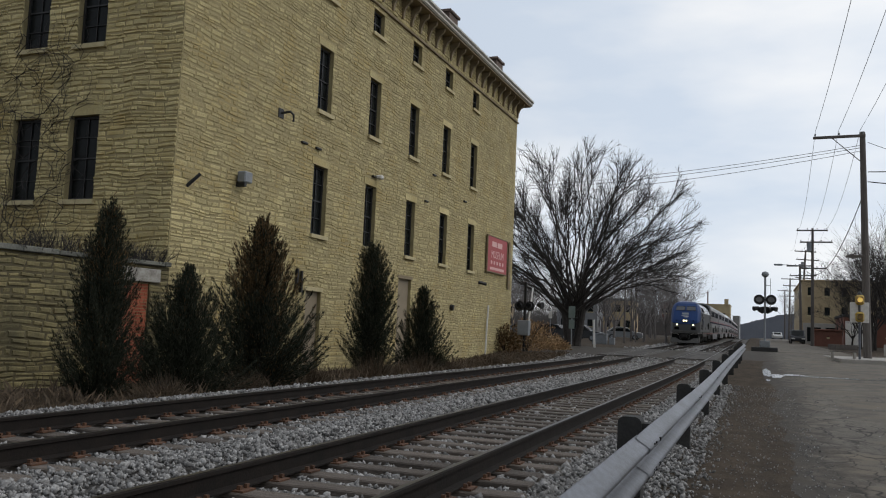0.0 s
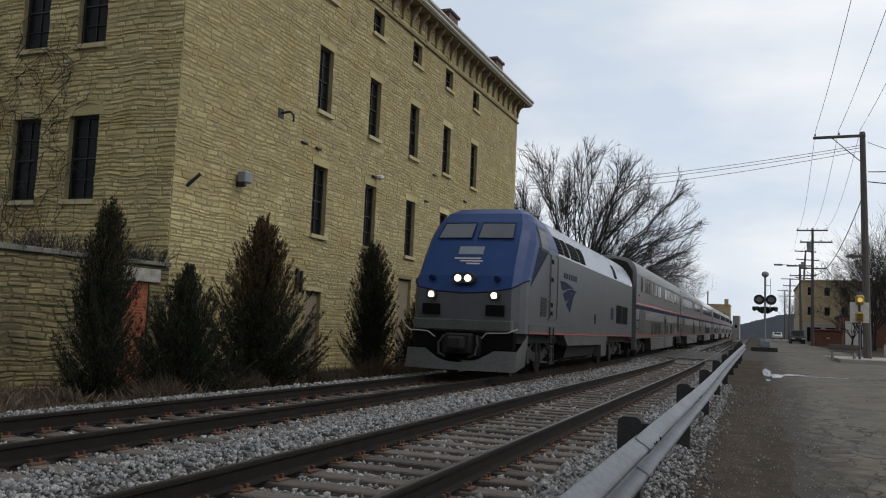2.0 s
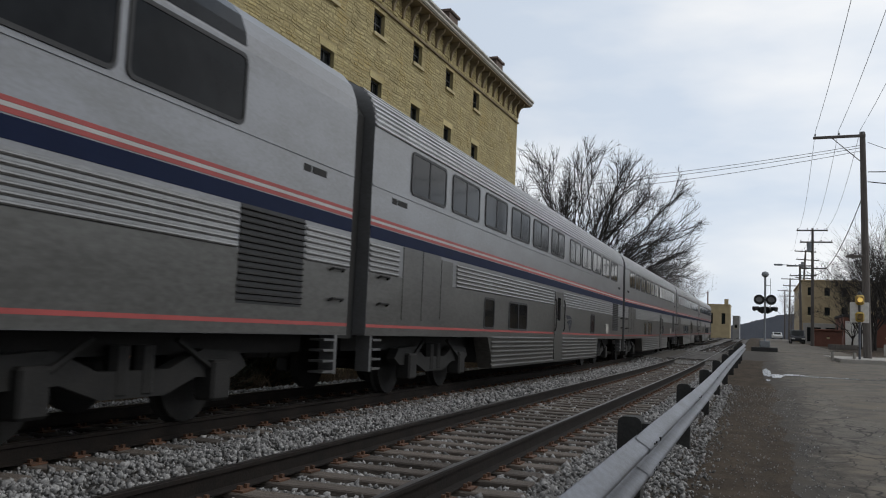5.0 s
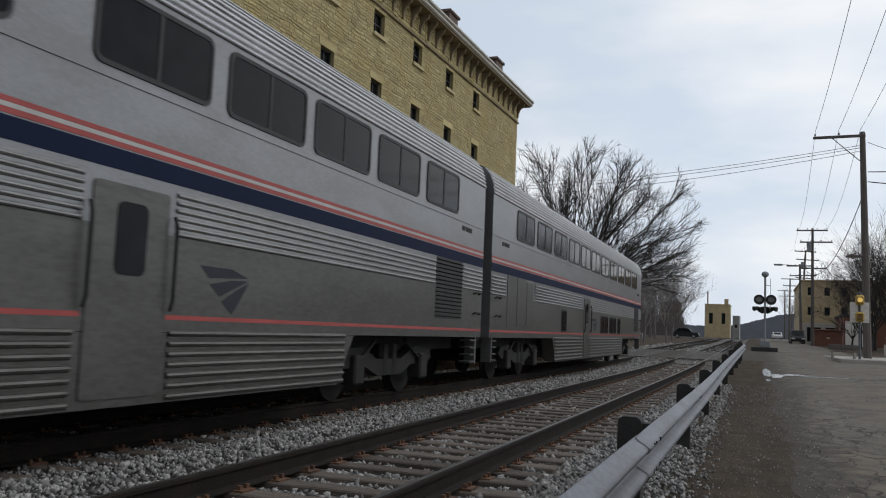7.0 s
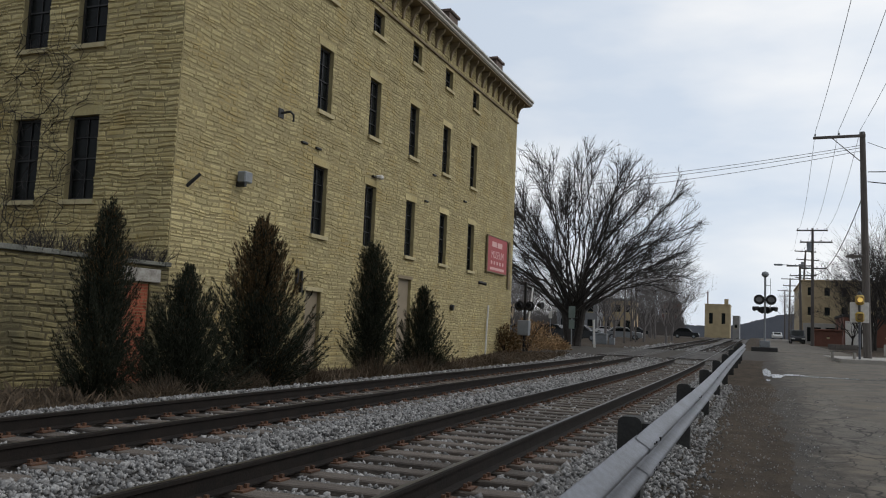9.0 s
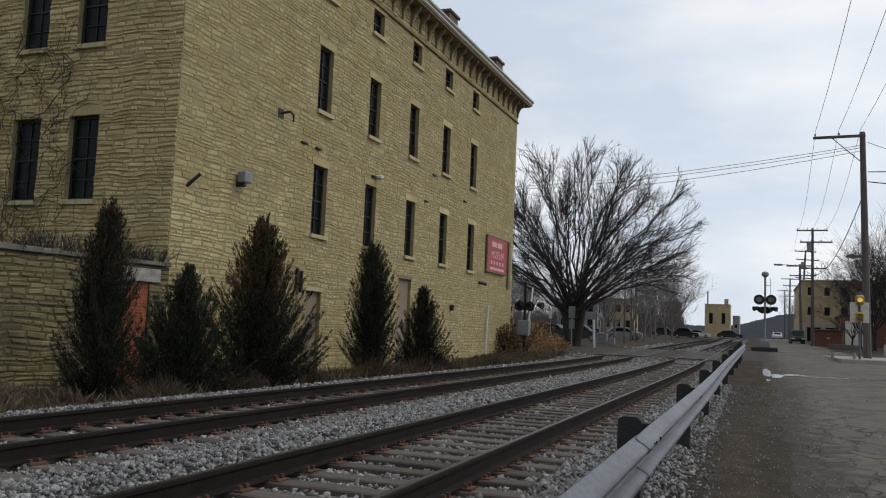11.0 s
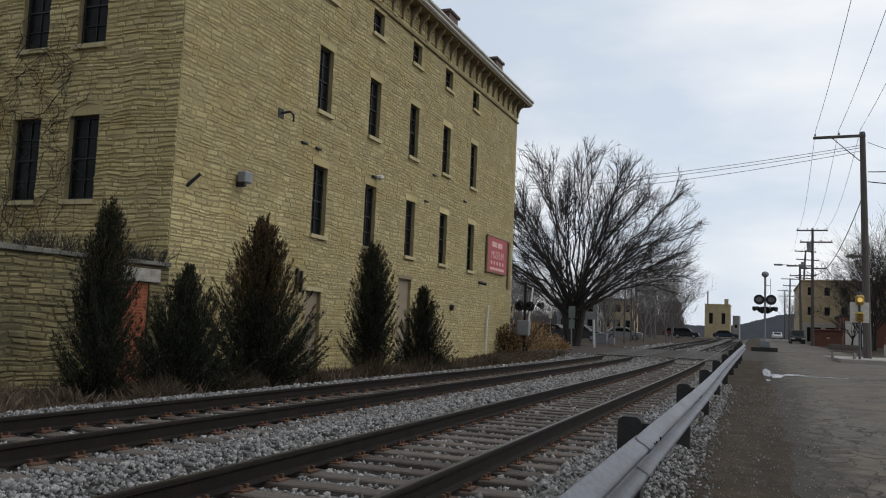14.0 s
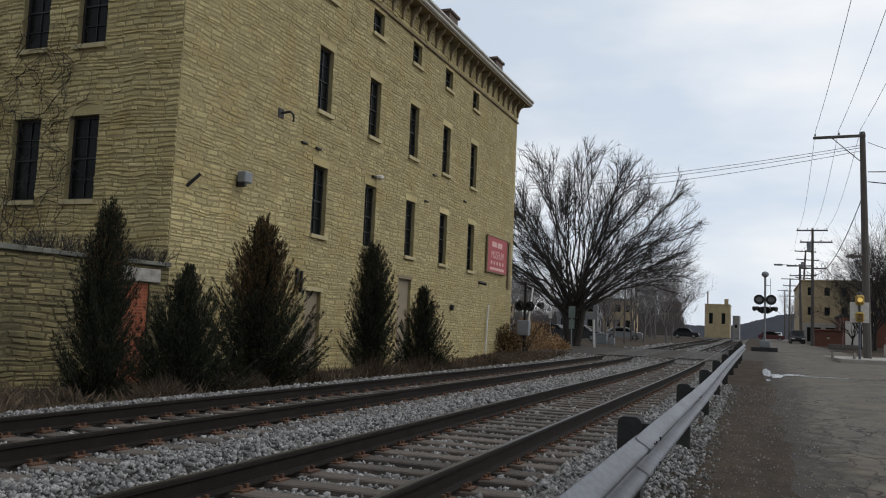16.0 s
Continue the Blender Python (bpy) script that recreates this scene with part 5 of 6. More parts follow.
def street():
    crossing_signal()
    beacon()
    zr = road_level(56)
    utility_pole(6.25, 56, zr - .1, 13.75, [(13.5, 2.75, .15), (6.2, 1.05, .12)], .21, -1.0, "tall leaning timber pole with a one-sided crossarm", one_sided=True)
    spots = [(6.1, 105, 13.4, True, 0.0), (6.9, 150, 15.0, True, 3.0), (6.0, 128, 11, False, -1.0), (6.4, 185, 12.5, False, 1.0), (7.0, 230, 12.5, False, 0.0)]
    tops = []
    for x, y, h, tr, lean in spots:
        z = ground_level(x, y)
        utility_pole(x, y, z, h, [(h - .25, 1.7, 1.6), (h - 1.6, 1.35, 2.1)] + ([(h - 4.6, 1.3, 1.4)] if tr else []), .18, lean, transformer=tr, brace=False)
        tops.append((x, y, z + h))
    top = zr + 13.5
    for k, q in enumerate((-2.6, -1.3, -.1)):
        wire(((6.0 + q, 56, top + .3), (tops[0][0] - 1.5 + k * 1.4, 105, tops[0][2])), 1.4)
        wire(((6.0 + q, 56, top + .3), (2.9 + k * 1.25, 4, top + 1.2)), 1.0)
        wire(((tops[0][0] - 1.5 + k * 1.4, 105, tops[0][2]), (tops[1][0] - 1.5 + k * 1.4, 150, tops[1][2])), 1.0)
    for dz, sag in ((.25, 1.0), (.1, 1.1), (-.1, 1.35)):
        wire(((6.0, 56, zr + 12.6 + dz), (-36, 76, 14.5 + dz)), sag, .016)
    wire(((6.3, 56, zr + 11.2), (20, 50, 12.5)), .6, .03)
    wire(((6.3, 56, zr + 10.6), (20, 47, 10.5)), .8, .03)
    wire(((6.3, 56, zr + 13), (16, 40, 6.0)), .3, .015)
    wire(((6.2, 56, zr + 10.3), (5.2, 100, 9.0)), 2.2, .03)
    # lamp arm
    lamp = thing("street_lamp", "cobra-head street lamp on a timber pole arm", "street lamp", pose(6.1, 104.6, ground_level(6.1, 105)))
    part("arm", MB().tube([(0, 0, 8.7), (-1.5, 0, 9.1), (-3.2, 0, 9.15)], .04, 6), TINGREY, lamp)
    part("head", MB().box(-4.1, -3.15, -.15, .15, 9.05, 9.25, .06), TINGREY, lamp)
    # left verge
    for x, y, h, r in ((-11.9, 84, 9.8, .09), (-13.0, 97, 7.4, .1), (-11.6, 90, 6.8, .07)):
        single("bare_pole", MB().tube([(0, 0, -.3), (0, 0, h)], [r * 1.2, r * .8], 8), POLEWOOD, "slim dark timber pole on the verge", "pole", pose(x, y, ground_level(x, y)), "verge poles")
    sg = thing("street_sign", "grey-green sign plates on a thin post beside the tree", "sign", pose(-12.3, 60.5, ground_level(-12.3, 60.5)))
    part("post", MB().tube([(0, 0, -.1), (0, 0, 2.9)], .035, 6), TINGREY, sg)
    part("plate", MB().box(-.24, .24, -.05, -.02, 2.05, 2.9, .01), GREENSIGN, sg)
    part("plate", MB().box(-.2, .2, -.05, -.02, 1.3, 1.95, .01), GREENSIGN, sg)
    sg2 = thing("small_sign", "small white sign plate on a thin post", "sign", pose(-14.2, 62, ground_level(-14.2, 62)))
    part("post", MB().tube([(0, 0, -.1), (0, 0, 2.6)], .03, 6), TINGREY, sg2)
    part("plate", MB().box(-.14, .14, -.05, -.02, 2.0, 2.55, .01), WHITE, sg2)
    mk = thing("white_marker_post", "white painted leaning marker post beside the crossing", "post", pose(-10.9, 62, ground_level(-10.9, 62), 0, -3, 0))
    part("post", MB().box(-.07, .07, -.07, .07, -.2, 2.0, .015), WHITE, mk)
    part("cap", MB().box(-.09, .09, -.09, .09, 2.0, 2.06, .01), TINGREY, mk)
    gate = thing("crossing_gate", "raised crossing gate mast with black lamps by the mill corner", "railway signal", pose(-12.15, 46.6, ground_level(-12.15, 46.6)))
    part("mast", MB().tube([(0, 0, 0), (0, 0, 3.9)], .07, 8), TRUCKGREY, gate)
    part("cabinet", MB().box(-.35, .3, -.25, .25, .9, 1.75, .03), TINGREY, gate)
    for q in (-.28, .3):
        hd = part("lamp_head", MB().tube([(q, -.12, 2.55), (q, -.1, 2.55)], .28, 14), BLACK, gate)
        part("hood", MB().tube([(q, -.4, 2.58), (q, -.12, 2.56)], .16, 10, cap=False), BLACK, hd)
    part("lamp_head", MB().tube([(.75, -.1, 2.65), (1.05, -.2, 2.6)], [.1, .2], 10), BLACK, gate)
    part("gate_arm", MB().tube([(.2, 0, 1.3), (.35, .3, 3.6)], .05, 6), WHITE, gate)
    cab = thing("signal_cabinet", "low grey steel signal cabinets on the verge", "cabinet", pose(-12.4, 75, ground_level(-12.4, 75)))
    part("box", MB().box(-.9, .3, -.4, .4, 0, .85, .03), TINGREY, cab)
    part("lid", MB().box(-.95, .35, -.45, .45, .852, .93, .02), TINGREY, cab)
    part("small_box", MB().box(.5, .95, -.3, .3, 0, .6, .03), TINGREY, cab)
    # right corner: bench, planter board, kerbs and brick base
    bn = thing("bench", "weathered concrete and timber bench on the corner", "bench", pose(4.55, 51.5, road_level(51.5)))
    for q in (-.55, .55):
        part("leg", MB().box(q - .07, q + .07, -.22, .22, 0, .5, .02), CONCRETE, bn)
    for k in range(3):
        part("slat", MB().box(-.75, .75, -.22 + k * .15, -.09 + k * .15, .504, .55, .01), POLEWOOD, bn)
    part("backrest", MB().box(-.75, .75, .2, .24, .62, .9, .01), POLEWOOD, bn)
    bd = thing("barrier_board", "pale board barrier standing on the kerb", "barrier", pose(7.6, 54, road_level(54)))
    part("board", MB().box(-.75, .75, -.04, .04, .3, .95, .01), CONCRETE, bd)
    for q in (-.6, .6):
        part("leg", MB().box(q - .04, q + .04, -.15, .15, 0, .32), TINGREY, bd)
    single("kerb", MB().box(4.2, 14, 49.2, 49.45, -.1, .45, .03), CONCRETE, "worn concrete kerb at the corner", "kerb", pose(0, 0, 0), kind="structure")
    single("pavement", MB().box(4.2, 40, 49.46, 66, -.2, .44), CONCRETE, "worn concrete pavement at the corner", "pavement", kind="structure")
    # buildings
    cb = block("corner_building", "three-storey buff brick corner building with a glazed ground floor", 6.3, 26, 132, 158, 1.0, 9.0, FARBRICK, 2, 9, .28, 6, (.7, 1.15), 3.4)
    part("shop_front", MB().box(-9.7, 3.0, -13.25, -13.02, .1, 3.1, .02), CONCRETE, cb, "pale rendered shop front")
    for k in range(5):
        part("shop_window", MB().box(-9.2 + k * 2.4, -7.4 + k * 2.4, -13.3, -13.252, .5, 2.5), GLASS, cb)
    b = block("shop_building", "low brick shop with a white doorway", 10.5, 30, 118, 130, .9, 3.8, FARRED, 1, 5, .35, 2, (2.2, 1.6), .6)
    part("door_surround", MB().box(-9.6, -6.4, -6.2, -6.0, 0, 3.3), WHITE, b, "white painted shop front")
    block("brick_planter_wall", "low red brick wall beside the street", 6.5, 9.4, 108, 110, .8, 1.9, FARRED, 1, 1, .2, 1, (.1, .1), .6)
    block("awning_building", "dark brick building behind bare trees", 17, 40, 96, 112, .7, 8.5, FARBRICK, 2, 5, .5, 2, (1.3, 1.7), 1.0)
    t = block("cream_tower_building", "cream limestone building with tall paired windows", -15.9, -7.9, 300, 316, 1.7, 11.2, FARCREAM, 1, 2, .25, 2, (1.2, 3.6), 2.0)
    part("chimney", MB().box(2.2, 3.5, -7.6, -6.4, 11.2, 13.2, .05), FARCREAM, t)
    part("chimney", MB().box(-3.3, -2.9, -7.6, -7.2, 11.2, 15.6, .05), FARRED, t, "thin dark chimney")
    block("pale_shed", "pale grey sided shed beside the line", -7.4, -5.2, 318, 345, 1.7, 8.0, FARGREY, 1, 1, .2, 1, (.8, 1.2), 1.0)
    for k, (x0, x1, y0, y1, h, m, lab) in enumerate(((-30, -24, 180, 190, 7, FARBRICK, "low brick house behind bare trees"), (-42, -33, 190, 202, 7, FARGREY, "grey house behind bare trees"), (-66, -52, 178, 190, 6, FARBRICK, "long low building across the car park"), (-84, -72, 176, 190, 7, FARGREY, "grey house behind bare trees"), (-24, -19.5, 240, 250, 9, FARRED, "dark brick warehouse beside the line"))):
        block("far_house", lab, x0, x1, y0, y1, ground_level(x0, y0), h, m, 2, 3, .5, 2, (1.2, 1.5), .6)
    for x, y, rz, k, lab, tall in ((-19.5, 88, 80, 0, "dark parked car behind the tree", .1), (-16.5, 86, 85, 0, "dark parked estate car", .15), (-19.8, 96, 95, 1, "white parked car in the lot", 0), (-16.0, 112, 90, 1, "white parked car beyond the trees", .1), (-15.0, 106, 92, 2, "grey car parked in the lot", 0),
                                   (-11.4, 156, 90, 0, "dark parked pickup beside the line", .3), (-26, 100, 88, 2, "grey car parked in the lot", 0), (-31, 104, 91, 0, "dark car parked in the lot", 0), (5.2, 122, 2, 0, "dark pickup standing in the street", .35), (4.3, 190, 4, 1, "white car far along the street", 0)):
        car(x, y, rz, CARPAINT[k], lab, tall)
    single("road_second_crossing", sheet([-140, -100, -60, -40, -20, -12] + span(-11, 4, 1.0) + [8, 20, 40, 80], [161.2, 163, 165, 167, 168.8], 0.03, lambda x, y: rail_level(y)), ASPHALT, "asphalt street crossing the tracks further off", "road", kind="structure")
    for start, at, paint, lab, tall in ((-6.5, 11.4, CARPAINT[1], "white car driving over the second crossing", 0), (-.9, 11.4, CARPAINT[0], "dark car driving over the second crossing", .1), (-5.8, 12.2, CARPAINT[0], "dark car following over the second crossing", .15), (-.8, 14.5, mat("dark blue car paint", (.02, .03, .06), (.018, .026, .05), 2, .25), "dark blue car driving over the second crossing", .1), (-5.6, 15.0, mat("maroon car paint", (.1, .02, .025), (.08, .018, .02), 2, .28), "maroon car driving over the second crossing", .25)):
        c = car(0, 165, 90, paint, lab, tall)
        c.name = "moving_car"
        tagged(c, group="cars on the second crossing")
        TRAFFIC.append((c, start, at))


planting()
street()


# ---- the train ----
SPEED, LEAD = 35.8, 112.15


def pair(name, dims, material, parent, label=""):
    """The same panel on the right and on the left of a car, each a part; gives back the right one."""
    y0, y1, z0, z1, x, t, *r = dims
    loop = rrect(y0, y1, z0, z1, r[0]) if r else [(y0, z0), (y1, z0), (y1, z1), (y0, z1)]
    left = part(name, MB().slab(loop, 0, -x, -x - t), material, parent, label)
    return part(name, MB().slab(loop, 0, x, x + t), material, parent, label)


def flutes(mb, y0, y1, z0, z1, x, pitch=.075, deep=.014, lean=None, sides=(1, -1)):
    """Horizontal corrugation on both sides."""
    n = max(2, round((z1 - z0) / pitch))
    prof = []
    for k in range(n):
        z = z0 + (z1 - z0) * k / n
        p = (z1 - z0) / n
        for q, d in ((0.0, 0), (.12, deep * .8), (.3, deep), (.5, deep * .8), (.62, 0)):
            prof.append((d, z + q * p))
    prof.append((0, z1))
    for s in sides:
        verts = []
        for i in (0, 1):
            for d, z in prof:
                xx = x + d
                yy = (y0, y1)[i] + (lean(z) * (1, -1)[i] if lean else 0)
                if callable(x_curve) and z > 4.05:
                    xx = x_curve(z) + d
                verts.append((s * xx, yy, z))
        m = len(prof)
        mb.add(verts, [(k, k + 1, m + k + 1, m + k) for k in range(m - 1)])
    return mb


def x_curve(z):
    """Half width of a coach at height z: upright sides, rounded shoulders."""
    pts = ((0, 1.53), (4.1, 1.53), (4.3, 1.5), (4.5, 1.42), (4.66, 1.28), (4.8, 1.0), (4.88, .7), (4.93, 0))
    for (a, b), (c, d) in zip(pts, pts[1:]):
        if z <= c:
            return b + (d - b) * (z - a) / (c - a)
    return 0.0


def bogie(parent, yc, loco=False):
    wb, r = (1.4, .52) if loco else (1.3, .46)
    bg = part("bogie", MB().box(-1.02, 1.02, yc - .3, yc + .3, .42, .72, .03), UNDER, parent, "grimy cast bogie")
    for s in (1, -1):
        fr = MB()
        loop = [(yc - wb - .6, .62), (yc - wb - .45, .78), (yc - wb + .25, .82), (yc - .5, .62), (yc + .5, .62), (yc + wb - .25, .82), (yc + wb + .45, .78), (yc + wb + .6, .62), (yc + wb + .35, .5), (yc + wb - .35, .52), (yc + .45, .36), (yc - .45, .36), (yc - wb + .35, .52), (yc - wb - .35, .5)]
        fr.slab(loop, 0, s * 1.04, s * 1.2)
        part("side_frame", fr, TRUCKGREY, bg)
        part("spring", MB().tube([(s * 1.13, yc - .18, .4), (s * 1.13, yc - .18, .86)], .11, 8).tube([(s * 1.13, yc + .18, .4), (s * 1.13, yc + .18, .86)], .11, 8), TRUCKGREY, bg)
        for q in (-1, 1):
            part("axle_box", MB().box(s * 1.04 if s > 0 else -1.3, 1.3 if s > 0 else -1.04, yc + q * wb - .17, yc + q * wb + .17, r - .2, r + .24, .03), TRUCKGREY, bg)
            part("wheel", MB().tube([(s * .69, yc + q * wb, r), (s * .72, yc + q * wb, r), (s * .74, yc + q * wb, r), (s * .84, yc + q * wb, r)], [r + .03, r + .03, r, r], 20), UNDER, bg)
            part("strut", MB().tube([(s * 1.25, yc + q * (wb + .1), .5), (s * 1.2, yc + q * .6, .92)], .035, 5), TRUCKGREY, bg)
    for q in (-1, 1):
        part("axle", MB().tube([(-.7, yc + q * wb, r), (.7, yc + q * wb, r)], .09, 8), UNDER, bg)


def coach(label, upper, lower, door, vent=(22.9, 24.3), panels=((1.6, 2.4), (2.45, 3.3)), lounge=False, box=True, emblem=2.0, group="passenger cars"):
    """A two-level stainless passenger car, 25.9 m over couplers, its front at y = 0."""
    c = thing("passenger_car", label, "train car", None, group)
    zs = [1.0, 4.1, 4.3, 4.5, 4.66, 4.8, 4.88, 4.93]
    prof = [(x_curve(z), z) for z in zs]
    body = prof + [(-x, z) for x, z in prof[:-1]][::-1]
    part("body", MB().sweep(body, [.3, 25.6], None, True), STEEL, c)
    # skirt between the bogies, with raked ends
    sk = MB()
    for s in (1, -1):
        sk.slab([(6.75, .34), (19.3, .34), (19.75, .995), (6.35, .995)], 0, s * 1.2, s * 1.528)
    part("skirt", sk, GRIMESTEEL, c)
    pair("lower_panel", (.31, 25.59, 1.003, 1.92, 1.53, .003), GRIMESTEEL, c, "lower side panel, grime and ground reflection in its colour")
    part("underframe", MB().box(-1.2, 1.2, 6.6, 19.4, .45, .98).box(-1.0, 1.0, .6, 25.3, .75, .98), UNDER, c)
    spans = [(6.6, door - .12), (door + 1.12, 19.45)]
    for a, b in spans:
        for s in (1, -1):
            part("lower_fluting", flutes(MB(), a, b, .36, 1.06, 1.532, .1, .022, sides=(s,)), GRIMEFLUTE, c)
    for a, b in ((4.2, door - .12), (door + 1.12, vent[0] - .05), (vent[1] + .05, 25.57), (.33, 1.4)):
        for s in (1, -1):
            part("middle_fluting", flutes(MB(), a, b, 1.92, 2.37, 1.532, .075, .02, sides=(s,)), FLUTE, c)
    if not lounge:
        for s in (1, -1):
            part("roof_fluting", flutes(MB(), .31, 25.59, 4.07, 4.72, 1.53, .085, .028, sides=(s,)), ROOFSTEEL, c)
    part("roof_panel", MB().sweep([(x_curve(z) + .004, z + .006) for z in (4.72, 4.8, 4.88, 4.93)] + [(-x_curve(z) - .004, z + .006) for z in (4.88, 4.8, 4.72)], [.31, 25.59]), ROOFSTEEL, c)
    pair("navy_stripe", (.31, 25.59, 2.42, 2.60, 1.53, .006), NAVY, c, "broad navy stripe")
    pair("red_stripe", (.31, 25.59, 2.615, 2.66, 1.53, .006), RED, c)
    pair("white_stripe", (.31, 25.59, 2.662, 2.70, 1.53, .006), STRIPEWHITE, c)
    pair("red_stripe", (.31, 25.59, 2.702, 2.745, 1.53, .006), RED, c)
    for a, b in ((.31, door - .05), (door + 1.05, 25.59)):
        pair("sill_stripe", (a, b, 1.12, 1.165, 1.53, .006), RED, c, "thin red stripe")
    pair("rain_strip", (.31, 25.59, 3.19, 3.215, 1.53, .012), STEEL, c)
    def window(y0, y1, z0, z1, split=True):
        for s in (1, -1):
            w = part("window", MB().slab(rrect(y0, y1, z0, z1, .09), 0, s * 1.52, s * 1.537), TRAINGLASS, c, "dark tinted window")
            part("gasket", ring(rrect(y0 - .03, y1 + .03, z0 - .03, z1 + .03, .11), rrect(y0 + .015, y1 - .015, z0 + .015, z1 - .015, .08), 0, s * 1.525, s * 1.546), FRAME, w)
            if split and y1 - y0 > 1.2:
                m = (y0 + y1) / 2
                part("mullion", MB().box(min(s * 1.53, s * 1.545), max(s * 1.53, s * 1.545), m - .025, m + .025, z0 + .01, z1 - .01), FRAME, w)
    if lounge:
        for k in range(10):
            a = 3.0 + k * 2.0
            window(a, a + 1.82, 3.28, 4.02, False)
            for s in (1, -1):
                zz = (4.14, 4.3, 4.5, 4.64)
                sk = MB().add([(s * (x_curve(z) + .006), y, z) for y in (a, a + 1.82) for z in zz], [(i, i + 1, i + 5, i + 4) for i in range(3)])
                part("roof_window", sk, TRAINGLASS, c, "curved tinted roof window")
    else:
        for y0, y1 in upper:
            window(y0, y1, 3.32, 3.98)
    for y0, y1 in lower:
        window(y0, y1, 1.2, 1.8)
    dr = pair("door", (door, door + 1.0, .42, 2.3, 1.527, .018, .05), GRIMESTEEL, c, "sliding entrance door")
    pair("door_window", (door + .3, door + .7, 1.5, 2.15, 1.545, .006, .08), TRAINGLASS, dr)
    for q in (-.06, 1.06):
        part("grab_rail", MB().tube([(1.57, door + q, 1.2), (1.6, door + q, 1.3), (1.6, door + q, 2.0), (1.57, door + q, 2.1)], .018, 6), TRUCKGREY, dr)
    # louvred machinery grille
    pair("grille_back", (vent[0], vent[1], 1.33, 2.42, 1.53, .005), BLACK, c, "black louvred grille")
    for k in range(15):
        z = 1.36 + k * .071
        for s in (1, -1):
            mb = MB().add([(s * 1.536, y, z) for y in vent] + [(s * 1.56, y, z + .012) for y in vent[::-1]] + [(s * 1.536, y, z + .03) for y in vent], [(0, 1, 2, 3), (3, 2, 5, 4)])
            part("louvre", mb, UNDER, c)
    for y0, y1 in panels:
        pair("service_hatch", (y0, y1, 1.25, 2.42, 1.53, .01, .03), GRIMESTEEL, c, "flush equipment hatch")
    pair("service_hatch", (3.35, 3.95, 1.3, 2.36, 1.53, .01, .03), GRIMESTEEL, c)
    # end steps, rails and gear
    for y in (.62, 25.0):
        for k in range(4):
            pair("end_step", (y, y + .28, .5 + .14 * k, .53 + .14 * k, 1.3, .22), STEEL, c)
        pair("end_plate", (y - .12 if y < 5 else y + .28, y - .04 if y < 5 else y + .36, .48, 1.0, 1.3, .22), STEEL, c)
        for z in (1.45, 1.85):
            part("hand_hold", MB().tube([(1.54, y, z), (1.59, y + .02, z + .03), (1.59, y + .34, z + .03), (1.54, y + .36, z)], .016, 6), TRUCKGREY, c)
    if box:
        pair("equipment_box", (vent[0] - 1.75, vent[0] - 1.2, 1.2, 1.55, 1.53, .05, .03), CONCRETE, c, "pale steel equipment box")
    ink = bpy.data.materials.get("grey-blue emblem") or mat("grey-blue emblem", (.02, .022, .032), (.015, .017, .024))
    e = door + emblem
    for loop in ([(-.45, 1.68), (.1, 1.68), (.42, 1.6), (.05, 1.58), (-.3, 1.56)], [(-.28, 1.5), (.1, 1.56), (.42, 1.57), (.15, 1.47), (-.1, 1.38)], [(-.06, 1.33), (.2, 1.46), (.43, 1.55), (.3, 1.38), (.14, 1.2)]):
        for s in (1, -1):
            part("emblem", MB().slab([(e + a, z) for a, z in loop], 0, s * 1.53, s * 1.5375), ink, c, "plain swept emblem")
    for y in (1.05, 24.2):
        for y0, y1 in ((y, y + .18), (y + .22, y + .6)):
            pair("number_bar", (y0, y1, 3.03, 3.12, 1.53, .004), TRUCKGREY, c)
    for y in (0, 25.602):
        part("diaphragm", MB().sweep([(-1.32, .95), (-1.36, 4.2), (-1.1, 4.6), (-.6, 4.75), (.6, 4.75), (1.1, 4.6), (1.36, 4.2), (1.32, .95)], [y, y + .298], None, True), RUBBER, c, "dark rubber diaphragm")
    for y in (0, 25.3):
        part("coupler", MB().box(-.15, .15, y, y + .6, .62, .86, .03), UNDER, c)
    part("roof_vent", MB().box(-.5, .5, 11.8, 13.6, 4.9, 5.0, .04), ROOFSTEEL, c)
    bogie(c, 4.1)
    bogie(c, 21.8)
    return c


